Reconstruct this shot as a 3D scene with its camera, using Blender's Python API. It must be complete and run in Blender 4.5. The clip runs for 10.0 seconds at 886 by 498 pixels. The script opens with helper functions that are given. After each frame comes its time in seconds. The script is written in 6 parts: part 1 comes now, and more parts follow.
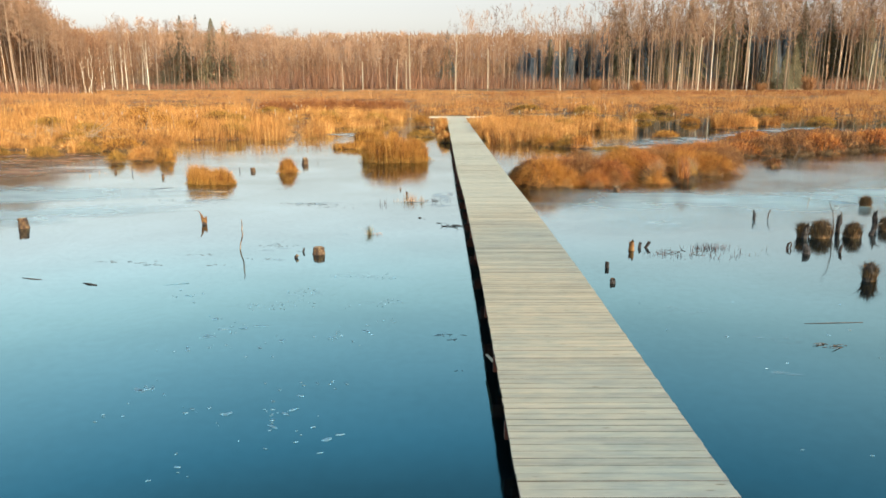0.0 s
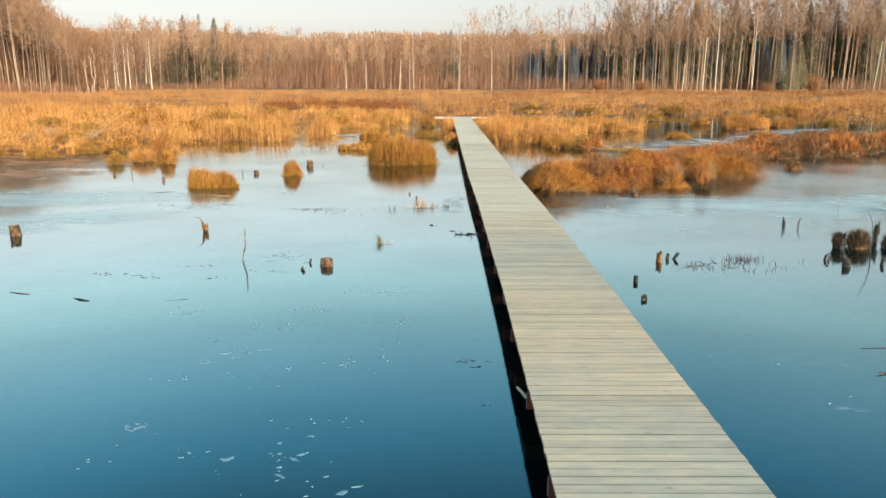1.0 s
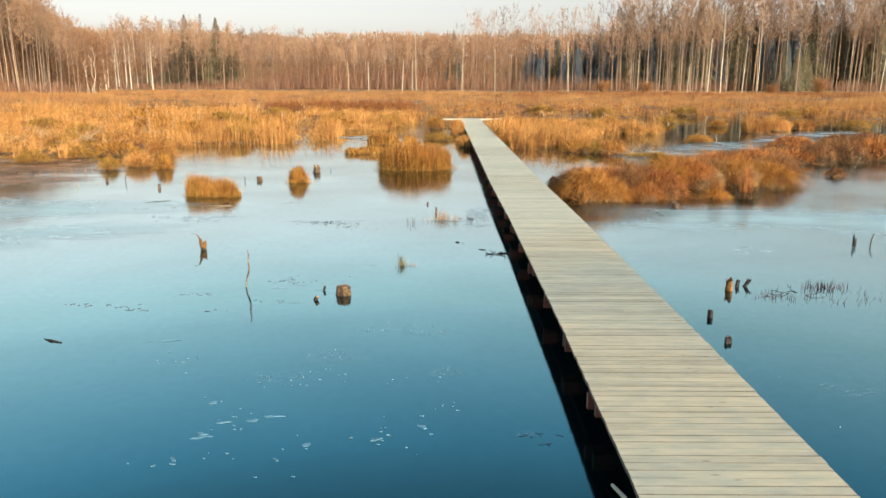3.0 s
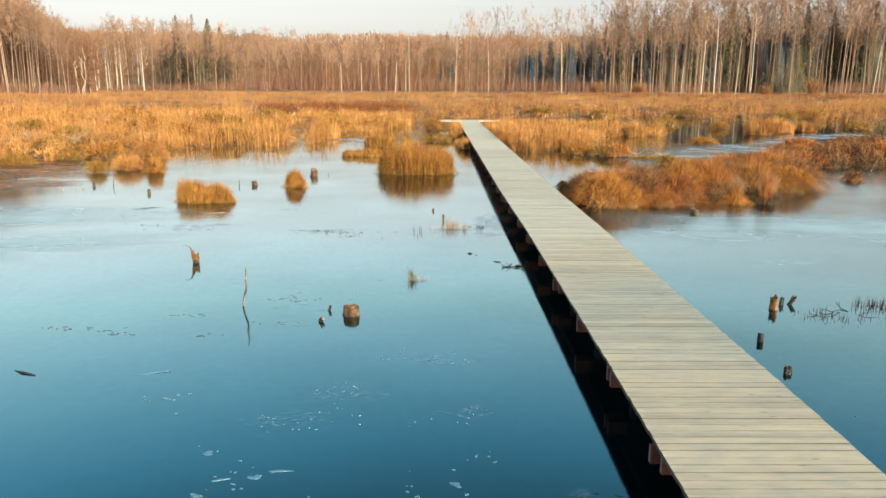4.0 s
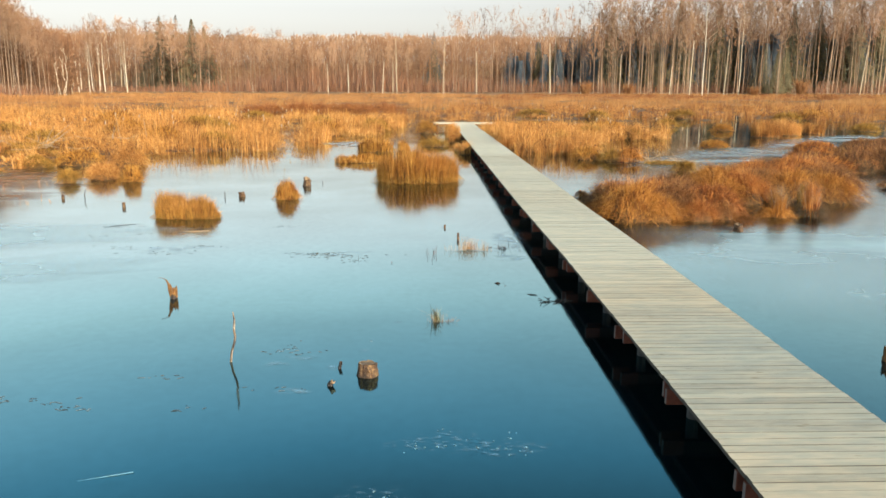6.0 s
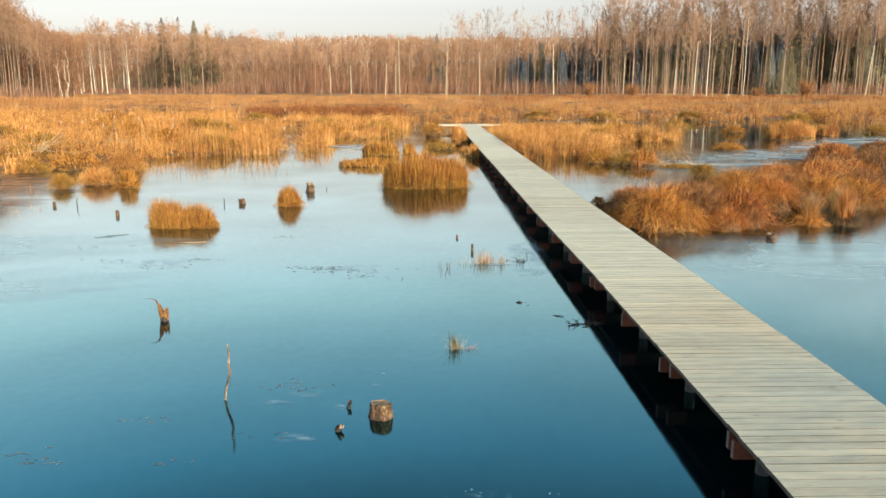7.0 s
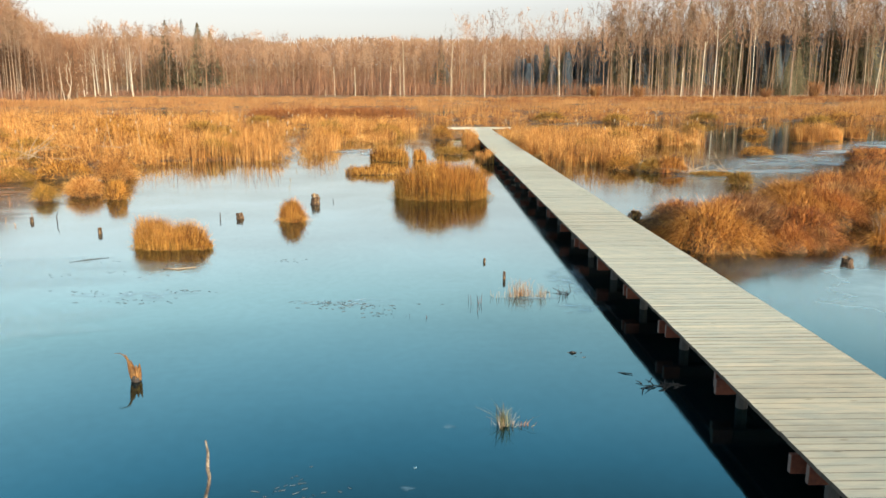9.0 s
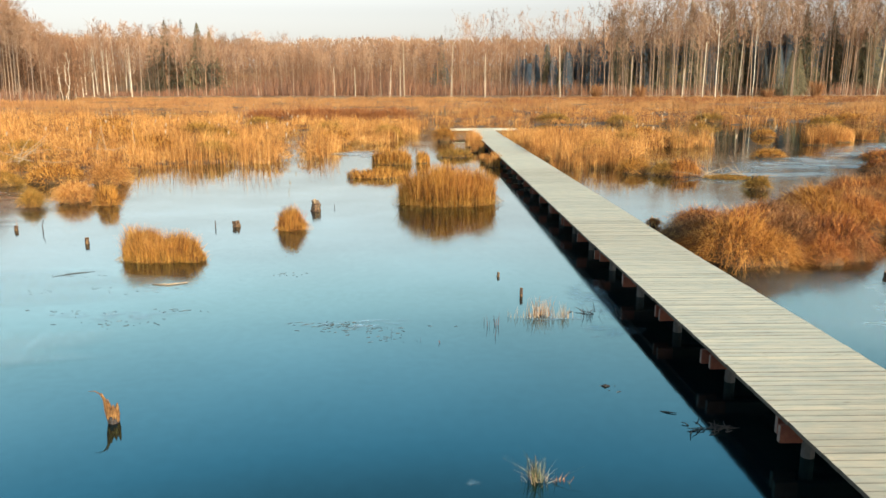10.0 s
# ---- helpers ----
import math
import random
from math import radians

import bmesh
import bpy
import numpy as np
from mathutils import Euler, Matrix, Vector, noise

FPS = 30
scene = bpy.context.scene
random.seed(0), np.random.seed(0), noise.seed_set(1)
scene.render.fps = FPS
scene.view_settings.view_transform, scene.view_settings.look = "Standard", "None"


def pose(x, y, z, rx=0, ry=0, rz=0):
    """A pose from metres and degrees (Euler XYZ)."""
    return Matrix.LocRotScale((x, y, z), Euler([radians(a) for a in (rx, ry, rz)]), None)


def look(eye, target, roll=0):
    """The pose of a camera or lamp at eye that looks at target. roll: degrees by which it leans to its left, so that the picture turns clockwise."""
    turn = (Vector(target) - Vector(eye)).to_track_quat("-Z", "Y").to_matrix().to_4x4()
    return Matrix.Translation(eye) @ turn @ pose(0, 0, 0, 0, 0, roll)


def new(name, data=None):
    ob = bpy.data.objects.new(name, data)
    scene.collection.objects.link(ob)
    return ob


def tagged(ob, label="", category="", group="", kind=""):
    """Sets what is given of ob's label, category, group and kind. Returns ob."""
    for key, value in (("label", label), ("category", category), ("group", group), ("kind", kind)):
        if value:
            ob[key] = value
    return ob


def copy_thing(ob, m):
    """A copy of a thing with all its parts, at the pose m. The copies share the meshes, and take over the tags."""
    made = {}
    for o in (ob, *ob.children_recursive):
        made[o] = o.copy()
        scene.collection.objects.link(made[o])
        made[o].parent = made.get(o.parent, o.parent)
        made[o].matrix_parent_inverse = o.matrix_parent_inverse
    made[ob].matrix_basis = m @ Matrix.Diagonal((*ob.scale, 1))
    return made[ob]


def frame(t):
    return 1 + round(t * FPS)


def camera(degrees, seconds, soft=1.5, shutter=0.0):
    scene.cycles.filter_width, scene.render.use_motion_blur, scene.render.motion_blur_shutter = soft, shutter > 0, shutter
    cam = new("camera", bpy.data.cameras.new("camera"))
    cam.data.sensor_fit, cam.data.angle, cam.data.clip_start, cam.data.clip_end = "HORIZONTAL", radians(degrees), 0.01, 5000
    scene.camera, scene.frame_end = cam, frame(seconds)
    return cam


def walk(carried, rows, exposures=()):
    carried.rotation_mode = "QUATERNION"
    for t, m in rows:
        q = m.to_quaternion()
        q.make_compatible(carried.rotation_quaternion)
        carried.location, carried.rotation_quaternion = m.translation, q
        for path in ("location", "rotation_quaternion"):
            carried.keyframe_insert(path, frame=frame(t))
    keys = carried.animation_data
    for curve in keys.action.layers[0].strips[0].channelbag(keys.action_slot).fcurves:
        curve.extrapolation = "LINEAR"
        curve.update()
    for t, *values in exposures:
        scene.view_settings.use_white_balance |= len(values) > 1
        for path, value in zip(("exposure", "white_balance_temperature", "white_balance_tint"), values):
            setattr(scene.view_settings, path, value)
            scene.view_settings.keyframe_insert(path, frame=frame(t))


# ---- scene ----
cam = camera(60.80, 10.0, soft=1.56)
# seconds, place, pitch, yaw, roll
PATH = [
    (0, 0.000, -0.000, 2.650, -12.42, -0.22, -0.03),
    (0.5, -0.092, 0.366, 2.656, -12.39, -0.16, 0.03),
    (1, -0.195, 0.750, 2.665, -12.44, -0.02, 0.06),
    (1.5, -0.298, 1.131, 2.670, -12.46, 0.15, 0.12),
    (2, -0.412, 1.525, 2.671, -12.43, 0.30, 0.14),
    (2.5, -0.515, 1.933, 2.657, -12.42, 0.24, 0.15),
    (4, -0.938, 3.278, 2.609, -12.28, -0.52, 0.23),
    (4.5, -1.075, 3.735, 2.598, -12.28, -0.84, 0.25),
    (5, -1.206, 4.198, 2.602, -12.25, -1.24, 0.23),
    (5.5, -1.316, 4.653, 2.601, -12.23, -1.57, 0.17),
    (7, -1.554, 5.990, 2.593, -12.09, -1.34, 0.04),
    (7.5, -1.619, 6.430, 2.587, -12.05, -1.16, 0.02),
    (8, -1.695, 6.878, 2.591, -12.02, -1.05, -0.00),
    (8.5, -1.769, 7.304, 2.595, -12.01, -1.04, -0.03),
    (9, -1.841, 7.734, 2.599, -11.97, -1.05, -0.07),
    (9.5, -1.915, 8.154, 2.606, -11.95, -1.07, -0.08),
    (10, -1.979, 8.579, 2.609, -11.95, -1.06, -0.10),
]
walk(cam, [(t, pose(x, y, z, 90 + pitch, 0, yaw) @ pose(0, 0, 0, 0, 0, roll)) for t, x, y, z, pitch, yaw, roll in PATH],
     exposures=[(0, 0.80, 6710, 10), (10, 0.80, 6710, 10)])

# ---- world and sun ----
SUN_EL, SUN_AZ = 15.0, 150.0          # degrees; azimuth clockwise from +y
world = bpy.data.worlds.new("sky_world")
scene.world = world
world.use_nodes = True
wn = world.node_tree.nodes
sky = wn.new("ShaderNodeTexSky")
sky.sky_type = "NISHITA"
sky.sun_disc = False
sky.sun_elevation, sky.sun_rotation = radians(SUN_EL), radians(SUN_AZ)
sky.air_density, sky.dust_density, sky.ozone_density = 1.0, 3.0, 2.0
pale = wn.new("ShaderNodeHueSaturation")           # thin high haze takes some of the sky's colour
pale.inputs["Saturation"].default_value = 0.10
world.node_tree.links.new(sky.outputs[0], pale.inputs["Color"])
coord, split = wn.new("ShaderNodeTexCoord"), wn.new("ShaderNodeSeparateXYZ")
clear = wn.new("ShaderNodeValToRGB")               # the haze thins with height and the sky turns blue
ce = clear.color_ramp.elements
ce[0].position, ce[0].color = 0.06, (1.16, 1.16, 1.115, 1)
ce[1].position, ce[1].color = 0.60, (0.42, 0.72, 1.08, 1)
for p, c in ((0.02, (1.30, 1.27, 1.20, 1)), (0.10, (1.00, 1.025, 1.01, 1)), (0.13, (1.09, 1.13, 1.12, 1)), (0.19, (1.38, 1.52, 1.58, 1)), (0.28, (1.28, 1.91, 2.06, 1)), (0.45, (0.86, 1.68, 2.48, 1)), (0.80, (0.08, 0.15, 0.25, 1))):
    ce.new(p).color = c
tinted = wn.new("ShaderNodeMix")
tinted.data_type, tinted.blend_type = "RGBA", "MULTIPLY"
tinted.inputs[0].default_value = 1.0
world.node_tree.links.new(coord.outputs["Generated"], split.inputs[0])
world.node_tree.links.new(split.outputs["Z"], clear.inputs[0])
world.node_tree.links.new(pale.outputs[0], tinted.inputs[6])
world.node_tree.links.new(clear.outputs[0], tinted.inputs[7])
world.node_tree.links.new(tinted.outputs[2], wn["Background"].inputs[0])
wn["Background"].inputs[1].default_value = 0.14
sun_data = bpy.data.lights.new("sun", "SUN")
sun_data.energy, sun_data.angle, sun_data.color = 4.1, radians(0.6), (1.0, 0.75, 0.47)
sun = new("sun", sun_data)
sun_dir = Vector((math.sin(radians(SUN_AZ)) * math.cos(radians(SUN_EL)), math.cos(radians(SUN_AZ)) * math.cos(radians(SUN_EL)), math.sin(radians(SUN_EL))))
sun.matrix_world = look(sun_dir * 50, (0, 0, 0))

# ---- helpers of this scene ----


def link_mesh(name, verts, faces, mat, parent=None, label="", smooth=False):
    """One mesh object from vertices and faces, at its parent's origin."""
    me = bpy.data.meshes.new(name)
    me.from_pydata(np.asarray(verts, float).tolist(), [], faces.tolist() if isinstance(faces, np.ndarray) else faces)
    me.materials.append(mat)
    if smooth:
        me.polygons.foreach_set("use_smooth", [True] * len(me.polygons))
    me.update()
    ob = new(name, me)
    if parent is not None:
        ob.parent = parent
    return tagged(ob, label)


def part(name, bm, mat, parent, label="", smooth=False):
    """A bmesh as one mesh object under a thing or a part."""
    me = bpy.data.meshes.new(name)
    bm.to_mesh(me)
    bm.free()
    me.materials.append(mat)
    if smooth:
        me.polygons.foreach_set("use_smooth", [True] * len(me.polygons))
    ob = new(name, me)
    if parent is not None:
        ob.parent = parent
    return tagged(ob, label)


def thing(name, place, label, category, group="", rz=0.0, scale=(1, 1, 1)):
    ob = new(name)
    ob.empty_display_size = 0.1
    ob.matrix_world = pose(*place, 0, 0, rz) @ Matrix.Diagonal((*scale, 1))
    return tagged(ob, label, category, group)


def add_box(bm, lo, hi, bevel=0.0):
    lo, hi = Vector(lo), Vector(hi)
    made = bmesh.ops.create_cube(bm, size=1, matrix=Matrix.Translation((lo + hi) / 2) @ Matrix.Diagonal((*(hi - lo), 1)))["verts"]
    if bevel:
        edges = list({e for v in made for e in v.link_edges})
        bmesh.ops.bevel(bm, geom=edges, offset=bevel, segments=1, affect="EDGES")


def tube(points, radii, sides=6, rough=0.0, seed=0, cap=True):
    """A tapering tube through points: vertices and faces."""
    r = np.random.default_rng(seed)
    pts, V, F = np.asarray(points, float), [], []
    for k, p in enumerate(pts):
        way = pts[min(k + 1, len(pts) - 1)] - pts[max(k - 1, 0)]
        way /= np.linalg.norm(way) + 1e-9
        a = np.cross(way, (0.13, 0.97, 0.2))
        a /= np.linalg.norm(a) + 1e-9
        b = np.cross(way, a)
        for s in range(sides):
            t = 2 * math.pi * s / sides
            rad = radii[k] * (1 + rough * r.uniform(-1, 1))
            V.append(p + rad * (math.cos(t) * a + math.sin(t) * b))
    for k in range(len(pts) - 1):
        for s in range(sides):
            F.append([k * sides + s, k * sides + (s + 1) % sides, (k + 1) * sides + (s + 1) % sides, (k + 1) * sides + s])
    if cap:
        F.append(list(range(sides))[::-1])
        F.append([(len(pts) - 1) * sides + s for s in range(sides)])
    return V, F


def join(*pieces):
    V, F = [], []
    for v, f in pieces:
        n = len(V)
        V.extend(list(v))
        F.extend([[i + n for i in face] for face in f])
    return V, F


def blades(base, height, lean, turn, width, facing, segs=3, droop=0.0, tip=0.15):
    """Bent, tapering blades: base (n, 3), the rest one value a blade. Vertices and faces."""
    n = len(base)
    s = np.linspace(0, 1, segs + 1)
    out = lean[:, None] * s**1.8
    up = height[:, None] * (s - droop * s**3)
    mid = np.stack([base[:, None, 0] + np.cos(turn)[:, None] * out, base[:, None, 1] + np.sin(turn)[:, None] * out, base[:, None, 2] + up], -1)
    half = 0.5 * width[:, None] * (1 - (1 - tip) * s**1.5)
    side = np.stack([np.cos(facing)[:, None] * half, np.sin(facing)[:, None] * half, 0 * half], -1)
    V = np.stack([mid - side, mid + side], 2).reshape(-1, 3)
    k = np.arange(segs) * 2
    quad = np.stack([k, k + 1, k + 3, k + 2], -1)
    F = (quad[None] + (np.arange(n) * 2 * (segs + 1))[:, None, None]).reshape(-1, 4)
    return V, F


def value_noise(x, y, size, seed=0):
    """Smooth noise 0 to 1 over the plan."""
    g = np.random.default_rng(seed).random((64, 64))
    u, v = np.asarray(x) / size, np.asarray(y) / size
    i, j = np.floor(u).astype(int), np.floor(v).astype(int)
    a, b = u - i, v - j
    a, b = a * a * (3 - 2 * a), b * b * (3 - 2 * b)
    at = lambda p, q: g[p % 64, q % 64]
    return (at(i, j) * (1 - a) + at(i + 1, j) * a) * (1 - b) + (at(i, j + 1) * (1 - a) + at(i + 1, j + 1) * a) * b


def inside(x, y, poly):
    hit = np.zeros(len(x), bool)
    for (x0, y0), (x1, y1) in zip(poly, poly[1:] + poly[:1]):
        cross = (y0 > y) != (y1 > y)
        hit ^= cross & (x < (x1 - x0) * (y - y0) / (y1 - y0 + 1e-12) + x0)
    return hit


# ---- materials ----
def material(name, colours, rough=0.8, scale=3.0, fine=40.0, bump=0.2, bump_scale=60.0, stretch=(1, 1, 1), space="Object", random_by="", metal=0.0, random_amount=0.5, see_through=0.0, bump_far=0.01, span=(0.25, 0.75)):
    """A surface whose colour runs over a ramp, driven by noise at two scales and by a random value a piece."""
    m = bpy.data.materials.new(name)
    m.use_nodes = True
    n, l = m.node_tree.nodes, m.node_tree.links
    bsdf = n["Principled BSDF"]
    bsdf.inputs["Roughness"].default_value = rough
    bsdf.inputs["Metallic"].default_value = metal
    geo = n.new("ShaderNodeNewGeometry")
    if space == "World":
        src = geo.outputs["Position"]
    else:
        src = n.new("ShaderNodeTexCoord").outputs["Object"]
    mp = n.new("ShaderNodeMapping")
    mp.inputs["Scale"].default_value = stretch
    l.new(src, mp.inputs["Vector"])
    big, small = n.new("ShaderNodeTexNoise"), n.new("ShaderNodeTexNoise")
    big.inputs["Scale"].default_value, small.inputs["Scale"].default_value = scale, fine
    big.inputs["Detail"].default_value = 3
    small.inputs["Detail"].default_value = 4
    for t in (big, small):
        l.new(mp.outputs[0], t.inputs["Vector"])
    mix = n.new("ShaderNodeMix")
    mix.inputs[0].default_value = 0.45
    l.new(big.outputs[0], mix.inputs[2])
    l.new(small.outputs[0], mix.inputs[3])
    fac = mix.outputs[0]
    if random_by:
        rnd = geo.outputs["Random Per Island"] if random_by == "island" else n.new("ShaderNodeObjectInfo").outputs["Random"]
        mix2 = n.new("ShaderNodeMix")
        mix2.inputs[0].default_value = random_amount
        l.new(fac, mix2.inputs[2])
        l.new(rnd, mix2.inputs[3])
        fac = mix2.outputs[0]
    ramp = n.new("ShaderNodeValToRGB")
    e = ramp.color_ramp.elements
    lo, hi = span
    for k, c in enumerate(colours):
        p = lo + (hi - lo) * k / max(1, len(colours) - 1)
        el = e[k] if k < 2 else e.new(p)
        el.position = p
        el.color = (*c, 1)
    l.new(fac, ramp.inputs[0])
    l.new(ramp.outputs[0], bsdf.inputs["Base Color"])
    if bump:
        bt, bn = n.new("ShaderNodeTexNoise"), n.new("ShaderNodeBump")
        bt.inputs["Scale"].default_value = bump_scale
        bt.inputs["Detail"].default_value = 4
        l.new(mp.outputs[0], bt.inputs["Vector"])
        bn.inputs["Strength"].default_value = bump
        bn.inputs["Distance"].default_value = bump_far
        l.new(bt.outputs[0], bn.inputs["Height"])
        l.new(bn.outputs[0], bsdf.inputs["Normal"])
    if see_through:
        tr, ad = n.new("ShaderNodeBsdfTranslucent"), n.new("ShaderNodeMixShader")
        l.new(ramp.outputs[0], tr.inputs[0])
        ad.inputs[0].default_value = see_through
        l.new(bsdf.outputs[0], ad.inputs[1])
        l.new(tr.outputs[0], ad.inputs[2])
        l.new(ad.outputs[0], n["Material Output"].inputs[0])
    return m


def water_material():
    m = bpy.data.materials.new("calm_dark_water")
    m.use_nodes = True
    n, l = m.node_tree.nodes, m.node_tree.links
    b = n["Principled BSDF"]
    geo = n.new("ShaderNodeNewGeometry")
    patch, ripple, fine = (n.new("ShaderNodeTexNoise") for _ in range(3))
    patch.inputs["Scale"].default_value, patch.inputs["Detail"].default_value = 0.35, 5
    ripple.inputs["Scale"].default_value, ripple.inputs["Detail"].default_value = 1.3, 3
    fine.inputs["Scale"].default_value, fine.inputs["Detail"].default_value = 9.0, 6
    for t in (patch, ripple, fine):
        l.new(geo.outputs["Position"], t.inputs["Vector"])
    both = n.new("ShaderNodeMix")
    both.inputs[0].default_value = 0.3
    l.new(patch.outputs[0], both.inputs[2])
    l.new(fine.outputs[0], both.inputs[3])
    col = n.new("ShaderNodeValToRGB")
    col.color_ramp.elements[0].position, col.color_ramp.elements[1].position = 0.38, 0.66
    col.color_ramp.elements[0].color = (0.0005, 0.002, 0.003, 1)
    col.color_ramp.elements[1].color = (0.001, 0.005, 0.008, 1)
    l.new(both.outputs[0], col.inputs[0])
    l.new(col.outputs[0], b.inputs["Base Color"])
    b.inputs["Specular IOR Level"].default_value = 0.0
    b.inputs["Roughness"].default_value = 0.9
    rg = n.new("ShaderNodeMapRange")
    rg.inputs[1].default_value, rg.inputs[2].default_value = 0.3, 0.75
    rg.inputs[3].default_value, rg.inputs[4].default_value = 0.035, 0.12
    l.new(patch.outputs[0], rg.inputs[0])
    place, dull, rough = n.new("ShaderNodeSeparateXYZ"), n.new("ShaderNodeMapRange"), n.new("ShaderNodeMath")
    l.new(geo.outputs["Position"], place.inputs[0])
    l.new(place.outputs["X"], dull.inputs[0])
    dull.inputs[1].default_value, dull.inputs[2].default_value = 4.0, 10.0      # duller, frost-bloomed ice beyond the walk
    dull.inputs[3].default_value, dull.inputs[4].default_value = 0.0, 0.055
    near, dim = n.new("ShaderNodeMapRange"), n.new("ShaderNodeMath")
    near.inputs[1].default_value, near.inputs[2].default_value = 25.0, 31.0
    near.inputs[3].default_value, near.inputs[4].default_value = 1.0, 0.0
    l.new(place.outputs["Y"], near.inputs[0])
    dim.operation, rough.operation = "MULTIPLY", "ADD"
    l.new(dull.outputs[0], dim.inputs[0])
    l.new(near.outputs[0], dim.inputs[1])
    far, sum_far = n.new("ShaderNodeMapRange"), n.new("ShaderNodeMath")         # ice blooms with frost farther out
    far.inputs[1].default_value, far.inputs[2].default_value = 13.0, 25.0
    far.inputs[3].default_value, far.inputs[4].default_value = 0.0, 0.042
    l.new(place.outputs["Y"], far.inputs[0])
    clear, bloom = n.new("ShaderNodeMapRange"), n.new("ShaderNodeMath")         # and lies clear again between the reed beds
    clear.inputs[1].default_value, clear.inputs[2].default_value = 23.0, 31.0
    clear.inputs[3].default_value, clear.inputs[4].default_value = 1.0, -0.55
    l.new(place.outputs["Y"], clear.inputs[0])
    bloom.operation = "MULTIPLY"
    l.new(far.outputs[0], bloom.inputs[0])
    l.new(clear.outputs[0], bloom.inputs[1])
    sum_far.operation = "ADD"
    l.new(rg.outputs[0], sum_far.inputs[0])
    l.new(bloom.outputs[0], sum_far.inputs[1])
    l.new(sum_far.outputs[0], rough.inputs[0])
    l.new(dim.outputs[0], rough.inputs[1])
    bn = n.new("ShaderNodeBump")
    bn.inputs["Strength"].default_value, bn.inputs["Distance"].default_value = 0.06, 0.01
    l.new(ripple.outputs[0], bn.inputs["Height"])
    gloss, lw, curve, mix = n.new("ShaderNodeBsdfGlossy"), n.new("ShaderNodeLayerWeight"), n.new("ShaderNodeValToRGB"), n.new("ShaderNodeMixShader")
    hue = n.new("ShaderNodeValToRGB")                   # gloss colour: teal from above, clear towards a grazing view
    h = hue.color_ramp.elements
    h[0].position, h[0].color = 0.35, (0.28, 0.85, 0.885, 1)
    h[1].position, h[1].color = 0.90, (0.93, 1.0, 0.99, 1)
    for p, c in ((0.55, (0.39, 0.885, 0.91, 1)), (0.72, (0.80, 0.98, 0.99, 1))):
        h.new(p).color = c
    l.new(lw.outputs["Facing"], hue.inputs[0])
    l.new(hue.outputs[0], gloss.inputs["Color"])
    l.new(rough.outputs[0], gloss.inputs["Roughness"])
    l.new(bn.outputs[0], gloss.inputs["Normal"])
    # gloss of thin ice over water, rising towards a grazing view
    e = curve.color_ramp.elements
    e[0].position, e[0].color = 0.30, (0.062, 0.062, 0.062, 1)
    e[1].position, e[1].color = 1.0, (0.92, 0.92, 0.92, 1)
    for p, v in ((0.50, 0.122), (0.70, 0.248), (0.82, 0.445), (0.90, 0.67)):
        el = e.new(p)
        el.color = (v, v, v, 1)
    l.new(lw.outputs["Facing"], curve.inputs[0])
    mottle, times = n.new("ShaderNodeMapRange"), n.new("ShaderNodeMath")
    mottle.inputs[1].default_value, mottle.inputs[2].default_value = 0.36, 0.66
    mottle.inputs[3].default_value, mottle.inputs[4].default_value = 0.92, 1.08
    times.operation = "MULTIPLY"
    l.new(both.outputs[0], mottle.inputs[0])
    l.new(curve.outputs[0], times.inputs[0])
    l.new(mottle.outputs[0], times.inputs[1])
    l.new(times.outputs[0], mix.inputs[0])
    l.new(b.outputs[0], mix.inputs[1])
    l.new(gloss.outputs[0], mix.inputs[2])
    l.new(mix.outputs[0], n["Material Output"].inputs[0])
    return m


